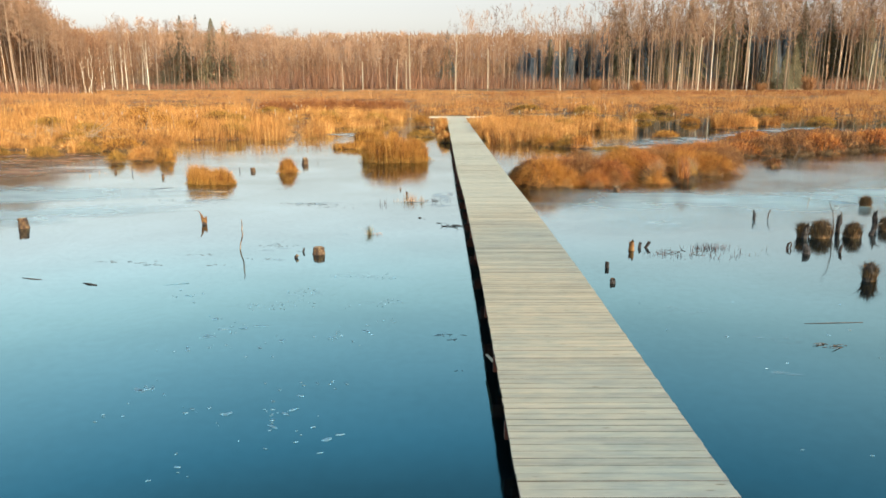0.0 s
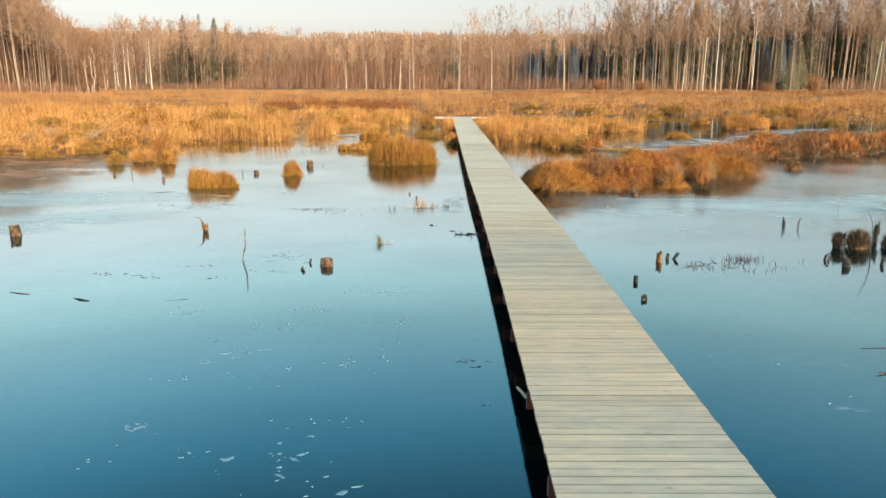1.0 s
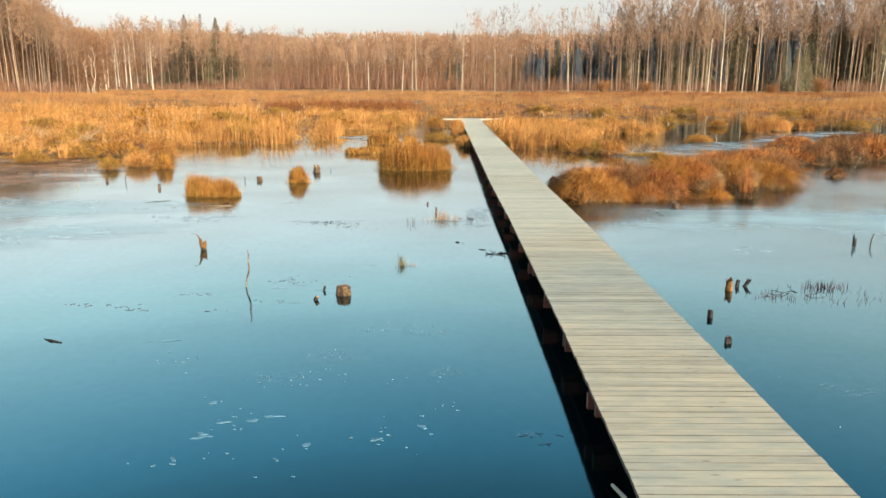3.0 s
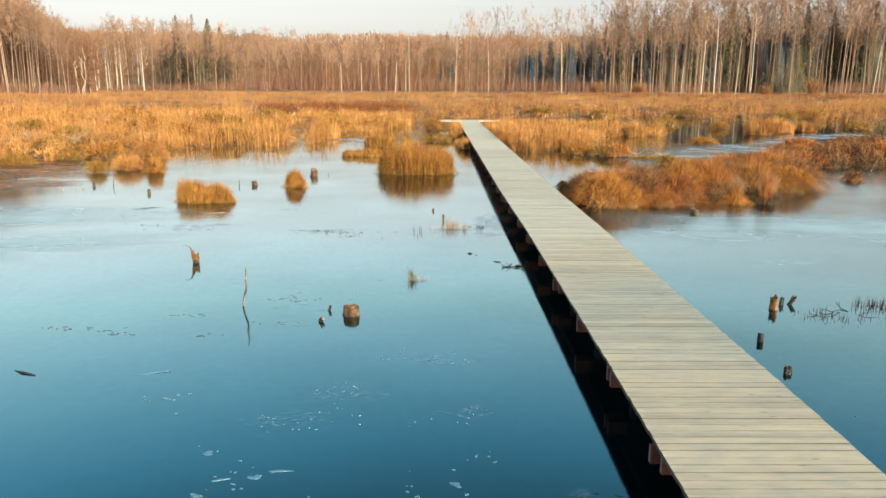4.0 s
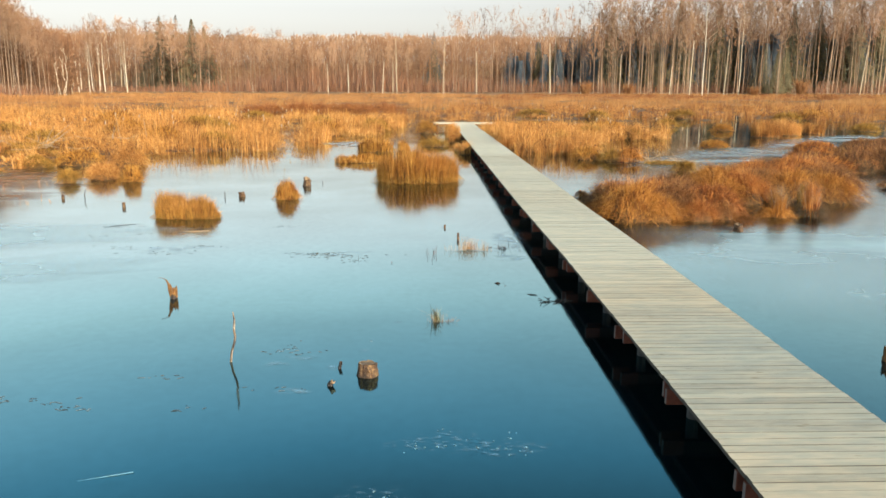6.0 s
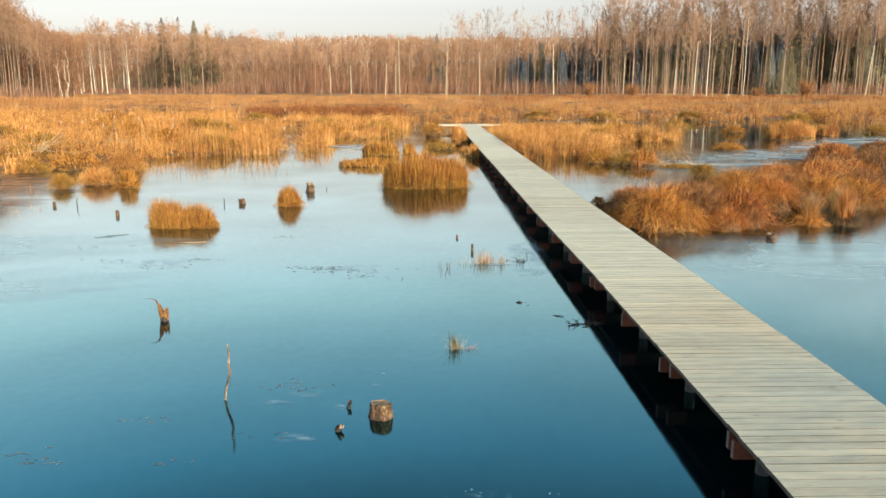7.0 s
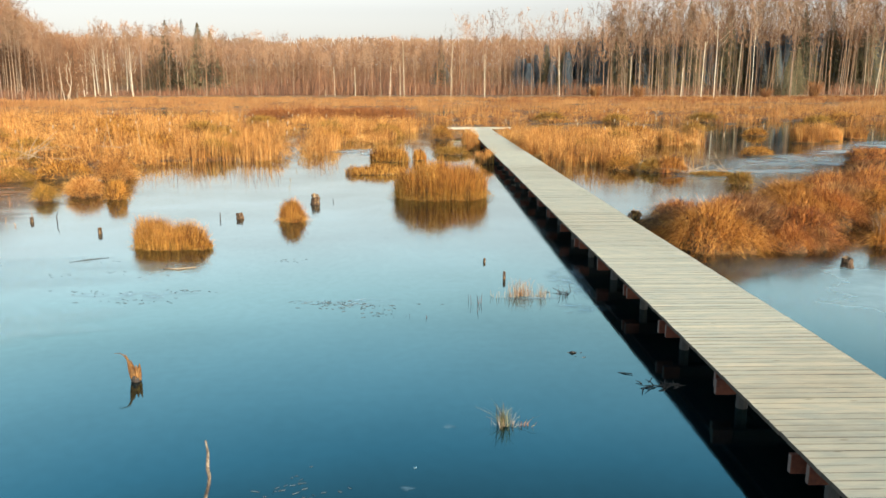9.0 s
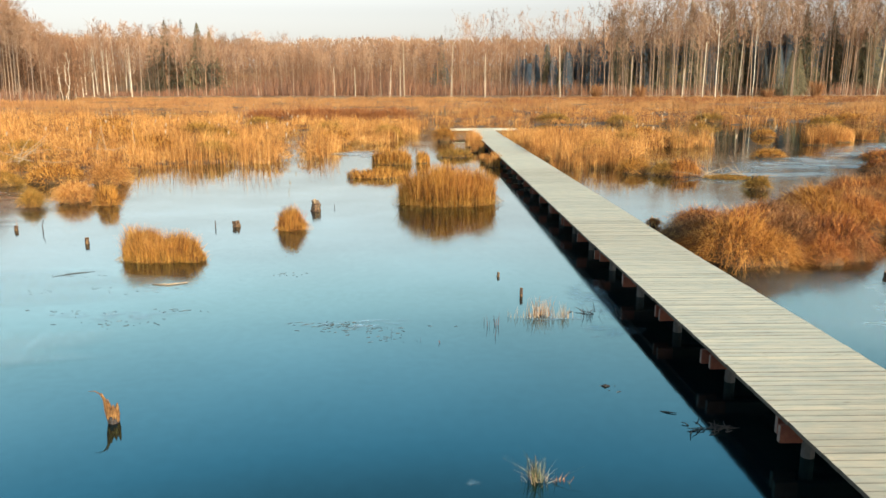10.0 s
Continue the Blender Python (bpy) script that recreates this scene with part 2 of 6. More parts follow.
def deck_material():
    """Silvered softwood boards: grain along x, warm patches and cool grey ones, knots."""
    m = material("weathered_decking", [(0.25, 0.244, 0.215), (0.345, 0.342, 0.305), (0.40, 0.395, 0.35), (0.48, 0.455, 0.38)], 0.8, 0.5, 7.0, 0.25, 12.0, (1.6, 26.0, 8.0), "World", "object", random_amount=0.17, bump_far=0.002, span=(0.28, 0.70))
    n, l = m.node_tree.nodes, m.node_tree.links
    b = n["Principled BSDF"]
    b.inputs["Specular IOR Level"].default_value = 0.12
    base = b.inputs["Base Color"].links[0].from_socket
    geo = n.new("ShaderNodeNewGeometry")
    patch = n.new("ShaderNodeTexNoise")
    patch.inputs["Scale"].default_value, patch.inputs["Detail"].default_value = 0.34, 5
    l.new(geo.outputs["Position"], patch.inputs["Vector"])
    ramp = n.new("ShaderNodeValToRGB")
    ramp.color_ramp.elements[0].position, ramp.color_ramp.elements[1].position = 0.43, 0.60
    ramp.color_ramp.elements[0].color = (0.90, 0.97, 0.945, 1)
    ramp.color_ramp.elements[1].color = (1.34, 1.14, 0.91, 1)
    ramp.color_ramp.elements.new(0.86).color = (1.50, 1.38, 1.17, 1)
    place, wave, warm_cool = n.new("ShaderNodeSeparateXYZ"), n.new("ShaderNodeMath"), n.new("ShaderNodeMix")
    l.new(geo.outputs["Position"], place.inputs[0])
    swell = n.new("ShaderNodeMath")                     # warmer stretches alternate with cooler ones every few metres
    swell.operation, wave.operation = "MULTIPLY_ADD", "SINE"
    swell.inputs[1].default_value, swell.inputs[2].default_value = 0.73, -3.69
    l.new(place.outputs["Y"], swell.inputs[0])
    l.new(swell.outputs[0], wave.inputs[0])
    lift = n.new("ShaderNodeMath")
    lift.operation = "MULTIPLY_ADD"
    lift.inputs[1].default_value, lift.inputs[2].default_value = 0.20, 0.53
    l.new(wave.outputs[0], lift.inputs[0])
    warm_cool.inputs[0].default_value = 0.5
    l.new(patch.outputs[0], warm_cool.inputs[2])
    l.new(lift.outputs[0], warm_cool.inputs[3])
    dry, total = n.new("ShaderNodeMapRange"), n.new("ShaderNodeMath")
    dry.inputs[1].default_value, dry.inputs[2].default_value = 8.5, 17.0       # dry: light that grows with distance, put into the colour as paler boards
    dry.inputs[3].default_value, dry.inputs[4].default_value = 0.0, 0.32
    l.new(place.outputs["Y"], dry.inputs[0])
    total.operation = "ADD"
    l.new(warm_cool.outputs[0], total.inputs[0])
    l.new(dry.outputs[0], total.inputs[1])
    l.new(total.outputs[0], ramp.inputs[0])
    tint = n.new("ShaderNodeMix")
    tint.data_type, tint.blend_type = "RGBA", "MULTIPLY"
    tint.inputs[0].default_value = 1.0
    l.new(base, tint.inputs[6])
    l.new(ramp.outputs[0], tint.inputs[7])
    # knots
    mp = n.new("ShaderNodeMapping")
    mp.inputs["Scale"].default_value = (2.6, 10.8, 1.0)
    l.new(geo.outputs["Position"], mp.inputs["Vector"])
    vor = n.new("ShaderNodeTexVoronoi")
    vor.inputs["Scale"].default_value = 1.0
    l.new(mp.outputs[0], vor.inputs["Vector"])
    kr = n.new("ShaderNodeValToRGB")
    kr.color_ramp.elements[0].position, kr.color_ramp.elements[1].position = 0.035, 0.105
    kr.color_ramp.elements[0].color = (0.35, 0.28, 0.2, 1)
    kr.color_ramp.elements[1].color = (1, 1, 1, 1)
    l.new(vor.outputs["Distance"], kr.inputs[0])
    knot = n.new("ShaderNodeMix")
    knot.data_type, knot.blend_type = "RGBA", "MULTIPLY"
    knot.inputs[0].default_value = 0.8
    # pale, silvered blotches and grime along the boards' edges
    blot, blotch, silver = n.new("ShaderNodeTexNoise"), n.new("ShaderNodeValToRGB"), n.new("ShaderNodeMix")
    stretch = n.new("ShaderNodeMapping")
    stretch.inputs["Scale"].default_value = (2.0, 7.0, 1.0)
    l.new(geo.outputs["Position"], stretch.inputs["Vector"])
    l.new(stretch.outputs[0], blot.inputs["Vector"])
    blot.inputs["Scale"].default_value, blot.inputs["Detail"].default_value = 2.2, 7
    blotch.color_ramp.elements[0].position, blotch.color_ramp.elements[1].position = 0.36, 0.62
    blotch.color_ramp.elements[0].color = (0.87, 0.90, 0.92, 1)
    blotch.color_ramp.elements[1].color = (1.08, 1.04, 1.0, 1)
    l.new(blot.outputs[0], blotch.inputs[0])
    silver.data_type, silver.blend_type = "RGBA", "MULTIPLY"
    silver.inputs[0].default_value = 1.0
    l.new(tint.outputs[2], silver.inputs[6])
    l.new(blotch.outputs[0], silver.inputs[7])
    own, across, away, grime, dirty = n.new("ShaderNodeTexCoord"), n.new("ShaderNodeSeparateXYZ"), n.new("ShaderNodeMath"), n.new("ShaderNodeValToRGB"), n.new("ShaderNodeMix")
    l.new(own.outputs["Object"], across.inputs[0])
    away.operation = "ABSOLUTE"
    l.new(across.outputs["Y"], away.inputs[0])
    scaled = n.new("ShaderNodeMath")
    scaled.operation = "MULTIPLY"
    scaled.inputs[1].default_value = 10.0
    l.new(away.outputs[0], scaled.inputs[0])
    ge = grime.color_ramp.elements
    ge[0].position, ge[0].color = 0.36, (1, 1, 1, 1)
    ge[1].position, ge[1].color = 0.5, (1, 1, 1, 1)
    ge.new(0.42).color = (0.68, 0.66, 0.62, 1)
    ge.new(0.47).color = (0.52, 0.49, 0.45, 1)
    l.new(scaled.outputs[0], grime.inputs[0])
    dirty.data_type, dirty.blend_type = "RGBA", "MULTIPLY"
    uneven, amount = n.new("ShaderNodeTexNoise"), n.new("ShaderNodeMapRange")   # dirt sits in some joints more than in others
    uneven.inputs["Scale"].default_value, uneven.inputs["Detail"].default_value = 1.6, 4
    l.new(stretch.outputs[0], uneven.inputs["Vector"])
    amount.inputs[1].default_value, amount.inputs[2].default_value = 0.36, 0.62
    l.new(uneven.outputs[0], amount.inputs[0])
    l.new(amount.outputs[0], dirty.inputs[0])
    l.new(silver.outputs[2], dirty.inputs[6])
    l.new(grime.outputs[0], dirty.inputs[7])
    l.new(dirty.outputs[2], knot.inputs[6])
    l.new(kr.outputs[0], knot.inputs[7])
    l.new(knot.outputs[2], b.inputs["Base Color"])
    return m


WATER = water_material()
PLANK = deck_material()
# Board sides: weathered wood, darkened further for the shade inside the gaps.
PLANK_EDGE = material("gap_shade_board_edge", [(0.035, 0.028, 0.02), (0.09, 0.07, 0.05)], 0.9, 3.0, 30.0, 0.2, 40.0)
BEARER = material("red_stained_timber", [(0.06, 0.013, 0.005), (0.125, 0.028, 0.011), (0.20, 0.058, 0.028)], 0.8, 2.0, 30.0, 0.3, 60.0, (1, 6, 1))
END_GRAIN = material("grey_end_grain", [(0.09, 0.06, 0.05), (0.20, 0.15, 0.125)], 0.9, 8.0, 60.0, 0.3, 60.0)
# Timbers below the boards: under-deck shade is part of this near-black colour.
TIMBER = material("under_deck_shade_timber", [(0.012, 0.009, 0.006), (0.03, 0.022, 0.016)], 0.8, 3.0, 40.0, 0.3, 60.0)
POST = material("grey_log_post", [(0.03, 0.026, 0.023), (0.06, 0.053, 0.047), (0.10, 0.09, 0.08)], 0.9, 4.0, 40.0, 0.3, 60.0, (1, 1, 0.4))
PALE_WOOD = material("pale_split_wood", [(0.42, 0.36, 0.26), (0.62, 0.55, 0.42)], 0.8, 4.0, 40.0, 0.3, 60.0)
REED = material("dry_reed_straw", [(0.10, 0.038, 0.009), (0.31, 0.118, 0.022), (0.53, 0.228, 0.047), (0.74, 0.40, 0.125)], 0.85, 0.3, 1.6, 0.0, 1, space="World", random_by="island", see_through=0.2, random_amount=0.3, span=(0.36, 0.65))
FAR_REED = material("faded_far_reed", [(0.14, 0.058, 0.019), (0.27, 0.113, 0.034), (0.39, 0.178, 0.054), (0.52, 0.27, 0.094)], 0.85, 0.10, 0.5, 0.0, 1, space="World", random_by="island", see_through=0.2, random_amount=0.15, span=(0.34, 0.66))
SEDGE = material("golden_sedge", [(0.04, 0.018, 0.003), (0.235, 0.090, 0.009), (0.45, 0.182, 0.020), (0.66, 0.34, 0.072)], 0.85, 1.5, 6.0, 0.0, 1, space="World", random_by="island", see_through=0.2, random_amount=0.45, span=(0.3, 0.7))
MAUVE_SEDGE = material("faded_pinkish_sedge", [(0.025, 0.008, 0.003), (0.14, 0.052, 0.014), (0.30, 0.121, 0.033), (0.54, 0.265, 0.090)], 0.85, 0.8, 5.0, 0.0, 1, space="World", random_by="island", see_through=0.2, random_amount=0.46, span=(0.30, 0.70))
RUST = material("rusty_sedge", [(0.028, 0.008, 0.002), (0.20, 0.050, 0.007), (0.44, 0.132, 0.018), (0.76, 0.33, 0.075)], 0.85, 0.8, 5.0, 0.0, 1, space="World", random_by="island", see_through=0.2, random_amount=0.46, span=(0.30, 0.70))
RUSSET = material("russet_reed", [(0.09, 0.025, 0.005), (0.20, 0.060, 0.010), (0.31, 0.110, 0.020)], 0.85, 0.3, 3.0, 0.0, 1, space="World", random_by="island", see_through=0.15)
ORANGE_SEDGE = material("orange_sedge", [(0.03, 0.010, 0.002), (0.23, 0.074, 0.008), (0.49, 0.182, 0.020), (0.76, 0.36, 0.075)], 0.85, 0.8, 5.0, 0.0, 1, space="World", random_by="island", see_through=0.2, random_amount=0.46, span=(0.30, 0.70))
BROWN_REED = material("brown_reed_straw", [(0.07, 0.026, 0.007), (0.23, 0.082, 0.016), (0.42, 0.168, 0.036), (0.62, 0.31, 0.095)], 0.85, 0.3, 1.6, 0.0, 1, space="World", random_by="island", see_through=0.2, random_amount=0.3, span=(0.36, 0.65))
OLIVE = material("olive_sedge", [(0.04, 0.026, 0.004), (0.18, 0.098, 0.012), (0.37, 0.180, 0.022), (0.55, 0.29, 0.062)], 0.85, 1.0, 5.0, 0.0, 1, space="World", random_by="island", see_through=0.2)
THATCH = material("matted_thatch", [(0.035, 0.02, 0.009), (0.09, 0.048, 0.017), (0.16, 0.085, 0.03)], 0.95, 3.0, 25.0, 0.8, 30.0, bump_far=0.03)
GREEN_SEDGE = material("green_olive_sedge", [(0.03, 0.034, 0.014), (0.085, 0.085, 0.032), (0.24, 0.20, 0.09)], 0.8, 1.0, 5.0, 0.0, 1, space="World", random_by="island", see_through=0.2)
BROWN_SEDGE = material("brown_olive_sedge", [(0.010, 0.007, 0.003), (0.030, 0.018, 0.006), (0.065, 0.036, 0.011), (0.15, 0.082, 0.026)], 0.85, 2.0, 8.0, 0.0, 1, space="World", random_by="island", random_amount=0.6)
DARK_SEDGE = material("dark_wet_sedge", [(0.02, 0.014, 0.006), (0.06, 0.036, 0.013), (0.16, 0.085, 0.028)], 0.85, 1.0, 5.0, 0.0, 1, space="World", random_by="island")
STUMP = material("rotting_bark", [(0.012, 0.007, 0.004), (0.04, 0.02, 0.01), (0.085, 0.045, 0.02), (0.22, 0.13, 0.055)], 0.9, 16.0, 60.0, 1.0, 40.0, (1, 1, 0.5), bump_far=0.02, span=(0.34, 0.66))
STUMP_CUT = material("grey_cut_wood", [(0.07, 0.045, 0.024), (0.18, 0.12, 0.07), (0.36, 0.26, 0.16)], 0.9, 12.0, 60.0, 0.5, 60.0)
TWIG = material("bleached_twig", [(0.025, 0.017, 0.012), (0.12, 0.082, 0.055), (0.36, 0.28, 0.20)], 0.85, 10.0, 60.0, 0.3, 80.0, span=(0.39, 0.63))
PALE_TWIG = material("sunbleached_branch", [(0.14, 0.085, 0.045), (0.30, 0.20, 0.115), (0.48, 0.35, 0.21)], 0.85, 4.0, 30.0, 0.3, 60.0)
DARK_TWIG = material("wet_dark_twig", [(0.012, 0.009, 0.007), (0.035, 0.024, 0.017), (0.08, 0.05, 0.032)], 0.8, 10.0, 60.0, 0.3, 80.0)
SOAKED = material("soaked_black_wood", [(0.005, 0.004, 0.003), (0.012, 0.008, 0.006), (0.035, 0.02, 0.012)], 0.75, 10.0, 60.0, 0.3, 80.0)
ROTTEN = material("orange_rotten_wood", [(0.03, 0.012, 0.003), (0.13, 0.056, 0.012), (0.28, 0.135, 0.032)], 0.9, 14.0, 60.0, 0.6, 50.0, (1, 1, 0.4), bump_far=0.01)
STRAW = material("bleached_straw", [(0.16, 0.09, 0.05), (0.34, 0.225, 0.13), (0.50, 0.37, 0.24)], 0.85, 2.0, 8.0, 0.0, 1, random_by="island", see_through=0.2)
STEM = material("reddish_stem", [(0.010, 0.005, 0.005), (0.028, 0.010, 0.009), (0.085, 0.03, 0.022)], 0.85, 8.0, 40.0, 0.0, 1, random_by="island")
SODDEN = material("sodden_leaf", [(0.025, 0.035, 0.042), (0.05, 0.064, 0.070), (0.085, 0.092, 0.09)], 0.7, 10.0, 60.0, 0.0, 1, random_by="island")
ICE = material("frosted_ice", [(0.05, 0.14, 0.20), (0.13, 0.26, 0.33)], 0.5, 8.0, 50.0, 0.2, 60.0)
FLUFF = material("white_seed_fluff", [(0.30, 0.21, 0.12), (0.46, 0.35, 0.23)], 0.95, 8.0, 50.0, 0.0, 1)
BARK = material("pale_alder_bark", [(0.13, 0.080, 0.051), (0.26, 0.165, 0.104), (0.40, 0.272, 0.178)], 0.9, 0.25, 2.0, 0.0, 1, (3, 3, 0.5), random_by="object", random_amount=0.55)
BIRCH = material("white_birch_bark", [(0.36, 0.28, 0.19), (0.58, 0.49, 0.36), (0.72, 0.63, 0.49)], 0.85, 0.4, 2.5, 0.0, 1, (1, 1, 2))
BRANCH = material("brown_branch", [(0.160, 0.084, 0.045), (0.260, 0.143, 0.078), (0.36, 0.210, 0.120)], 0.9, 0.3, 2.0, 0.0, 1, random_by="object")
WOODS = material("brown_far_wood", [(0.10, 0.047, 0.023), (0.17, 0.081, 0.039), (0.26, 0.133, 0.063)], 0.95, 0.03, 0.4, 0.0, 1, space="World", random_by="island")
# Wood on the rise: air haze is mixed into this greyer colour.
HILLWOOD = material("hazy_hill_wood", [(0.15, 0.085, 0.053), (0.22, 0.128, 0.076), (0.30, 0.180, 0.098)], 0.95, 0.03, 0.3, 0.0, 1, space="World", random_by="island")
RUSTY_BUSH = material("rusty_bush", [(0.14, 0.055, 0.02), (0.26, 0.11, 0.035), (0.36, 0.17, 0.06)], 0.95, 0.3, 2.0, 0.0, 1, random_by="island")
SHRUB = material("russet_shrub", [(0.10, 0.048, 0.030), (0.175, 0.082, 0.045), (0.26, 0.125, 0.062)], 0.95, 0.05, 0.5, 0.0, 1, space="World", random_by="island")
# Needles in their sunlit olive tone.
SPRUCE_LIT = material("sunlit_olive_needles", [(0.055, 0.048, 0.024), (0.098, 0.082, 0.040), (0.150, 0.116, 0.056)], 0.9, 0.3, 3.0, 0.0, 1, random_by="island")
# The same needles dark, with blue-grey air haze put into the colour.
SPRUCE = material("haze_blue_spruce_needles", [(0.050, 0.062, 0.072), (0.072, 0.086, 0.096), (0.098, 0.108, 0.108)], 0.9, 0.3, 3.0, 0.0, 1, random_by="island")
EARTH = material("leaf_strewn_earth", [(0.10, 0.055, 0.025), (0.20, 0.11, 0.045), (0.32, 0.18, 0.07)], 0.95, 0.08, 1.5, 0.5, 2.0, space="World", bump_far=0.1)

# ---- ground and water ----
def ground_height(x, y):
    """Lake bed under the water, firm land at the forest's edge and on one near flank, a low rise behind."""
    rise = lambda d: 1 / (1 + np.exp(-np.clip(d, -40, 40)))
    land = np.maximum(rise((y - 236) / 7), rise((-x - 0.452 * y) / 4) * rise((y - 138) / 4))
    return -0.9 + 1.4 * land + 0.004 * np.clip(y - 240, 0, 400) + 14 * rise((y - 385) / 12)


gx = np.concatenate([[-4000, -1500], np.linspace(-500, 500, 161), [1500, 4000]])
gy = np.concatenate([[-4000, -800, -100], np.linspace(0, 600, 121), [1500, 4500]])
X, Y = np.meshgrid(gx, gy)
V = np.stack([X, Y, ground_height(X, Y)], -1).reshape(-1, 3)
w = len(gx)
F = np.array([[j * w + i, j * w + i + 1, (j + 1) * w + i + 1, (j + 1) * w + i] for j in range(len(gy) - 1) for i in range(w - 1)])
tagged(link_mesh("ground", V, F, EARTH, smooth=True), "leaf-strewn brown earth of lake bed and forest floor", "ground", kind="structure")
V = [(-900, -700, 0), (900, -700, 0), (900, 420, 0), (-900, 420, 0)]
tagged(link_mesh("water", V, [[0, 1, 2, 3]], WATER), "calm blue half-frozen marsh water mirroring the sky", "water", kind="structure")

# ---- vegetation ----
def scatter(poly, per_m2, seed, thin=None):
    r = np.random.default_rng(seed)
    xs, ys = [p[0] for p in poly], [p[1] for p in poly]
    n = int((max(xs) - min(xs)) * (max(ys) - min(ys)) * per_m2)
    x, y = r.uniform(min(xs), max(xs), n), r.uniform(min(ys), max(ys), n)
    keep = inside(x, y, poly) & (np.abs(x + 0.8) < 0.60 * y + 4)
    if thin is not None:
        keep &= thin(x, y) > r.random(n)
    return x[keep], y[keep]


def reed_blades(x, y, h, width, seed, lean, blades_each, radius, segs=2):
    """Clumps of blades round the given places; a clump shares its height and its lean."""
    r = np.random.default_rng(seed)
    m, n = len(x), len(x) * blades_each
    tall = h * (0.55 + 0.45 * value_noise(x, y, 3.1, seed + 1) + 0.35 * r.random(m))
    way, rad = r.uniform(0, 6.283, m), radius * r.uniform(0.6, 1.3, m)
    c = np.repeat(np.arange(m), blades_each)
    a, d = r.uniform(0, 6.283, n), np.sqrt(r.random(n))
    bx, by = x[c] + rad[c] * d * np.cos(a), y[c] + rad[c] * d * np.sin(a)
    hh = tall[c] * (1.1 - 0.45 * d**2) * r.uniform(0.6, 1.1, n)
    turn = np.where(r.random(n) < 0.5, a, way[c] + r.normal(0, 0.6, n))
    return blades(np.stack([bx, by, np.full(n, -0.03)], -1), hh, hh * lean * np.abs(r.normal(0, 1, n)), turn, width * r.uniform(0.6, 1.4, n), r.uniform(0, 3.14, n), segs)


def mat_mesh(poly, seed, step=0.5, height=0.16):
    """A lumpy mat of matted thatch under a reed bed."""
    xs, ys = [p[0] for p in poly], [p[1] for p in poly]
    gx, gy = np.arange(min(xs), max(xs), step), np.arange(min(ys), max(ys), step)
    X, Y = np.meshgrid(gx, gy)
    ok = inside(X.ravel(), Y.ravel(), poly).reshape(X.shape)
    for a, b in ((0.9, 0), (-0.9, 0), (0, 0.9), (0, -1.2)):   # stay back from the bed's rim
        ok &= inside((X + a).ravel(), (Y + b).ravel(), poly).reshape(X.shape)
    Z = np.where(ok, height * (value_noise(X, Y, 1.3, seed) - 0.6) * 2, -0.1)
    V = np.stack([X, Y, Z], -1).reshape(-1, 3)
    w, F = len(gx), []
    for j in range(len(gy) - 1):
        for i in range(w - 1):
            if ok[j:j + 2, i:i + 2].any():
                F.append([j * w + i, j * w + i + 1, (j + 1) * w + i + 1, (j + 1) * w + i])
    return V, F


def mop(ux, uy, rx, ry, h, core, width, q):
    """Blades that spring from a mound's skin and hang over: vertices and faces."""
    n = len(ux)
    r2 = np.clip(ux**2 + uy**2, 0, 0.98)
    top = h * core
    base = np.stack([ux * rx * 0.92, uy * ry * 0.92, top * np.sqrt(1 - r2) - 0.02], -1)
    normal = np.stack([ux / rx, uy / ry, np.sqrt(1 - r2) / top * 0.8], -1)
    normal /= np.linalg.norm(normal, axis=1, keepdims=True)
    way = normal * 0.55 + np.array([0, 0, 0.55]) + q.normal(0, 0.38, (n, 3))
    way /= np.linalg.norm(way, axis=1, keepdims=True)
    ln = (h * (1 - core) * 1.5 + 0.05) * q.uniform(0.5, 1.35, n)
    sag = q.uniform(0.35, 1.15, n)
    s = np.array([0.0, 0.5, 1.0])
    mid = base[:, None] + way[:, None] * (ln[:, None] * s)[..., None]
    mid[..., 2] -= (ln * sag)[:, None] * s**2
    mid[..., 2] = np.maximum(mid[..., 2], -0.02)
    f = q.uniform(0, 3.14, n)
    half = 0.5 * (width * q.uniform(0.6, 1.5, n))[:, None] * (1 - 0.85 * s**1.5)
    side = np.stack([np.cos(f)[:, None] * half, np.sin(f)[:, None] * half, 0.3 * half], -1)
    V = np.stack([mid - side, mid + side], 2).reshape(-1, 3)
    k = np.arange(2) * 2
    F = (np.stack([k, k + 1, k + 3, k + 2], -1)[None] + (np.arange(n) * 6)[:, None, None]).reshape(-1, 4)
    return V, F


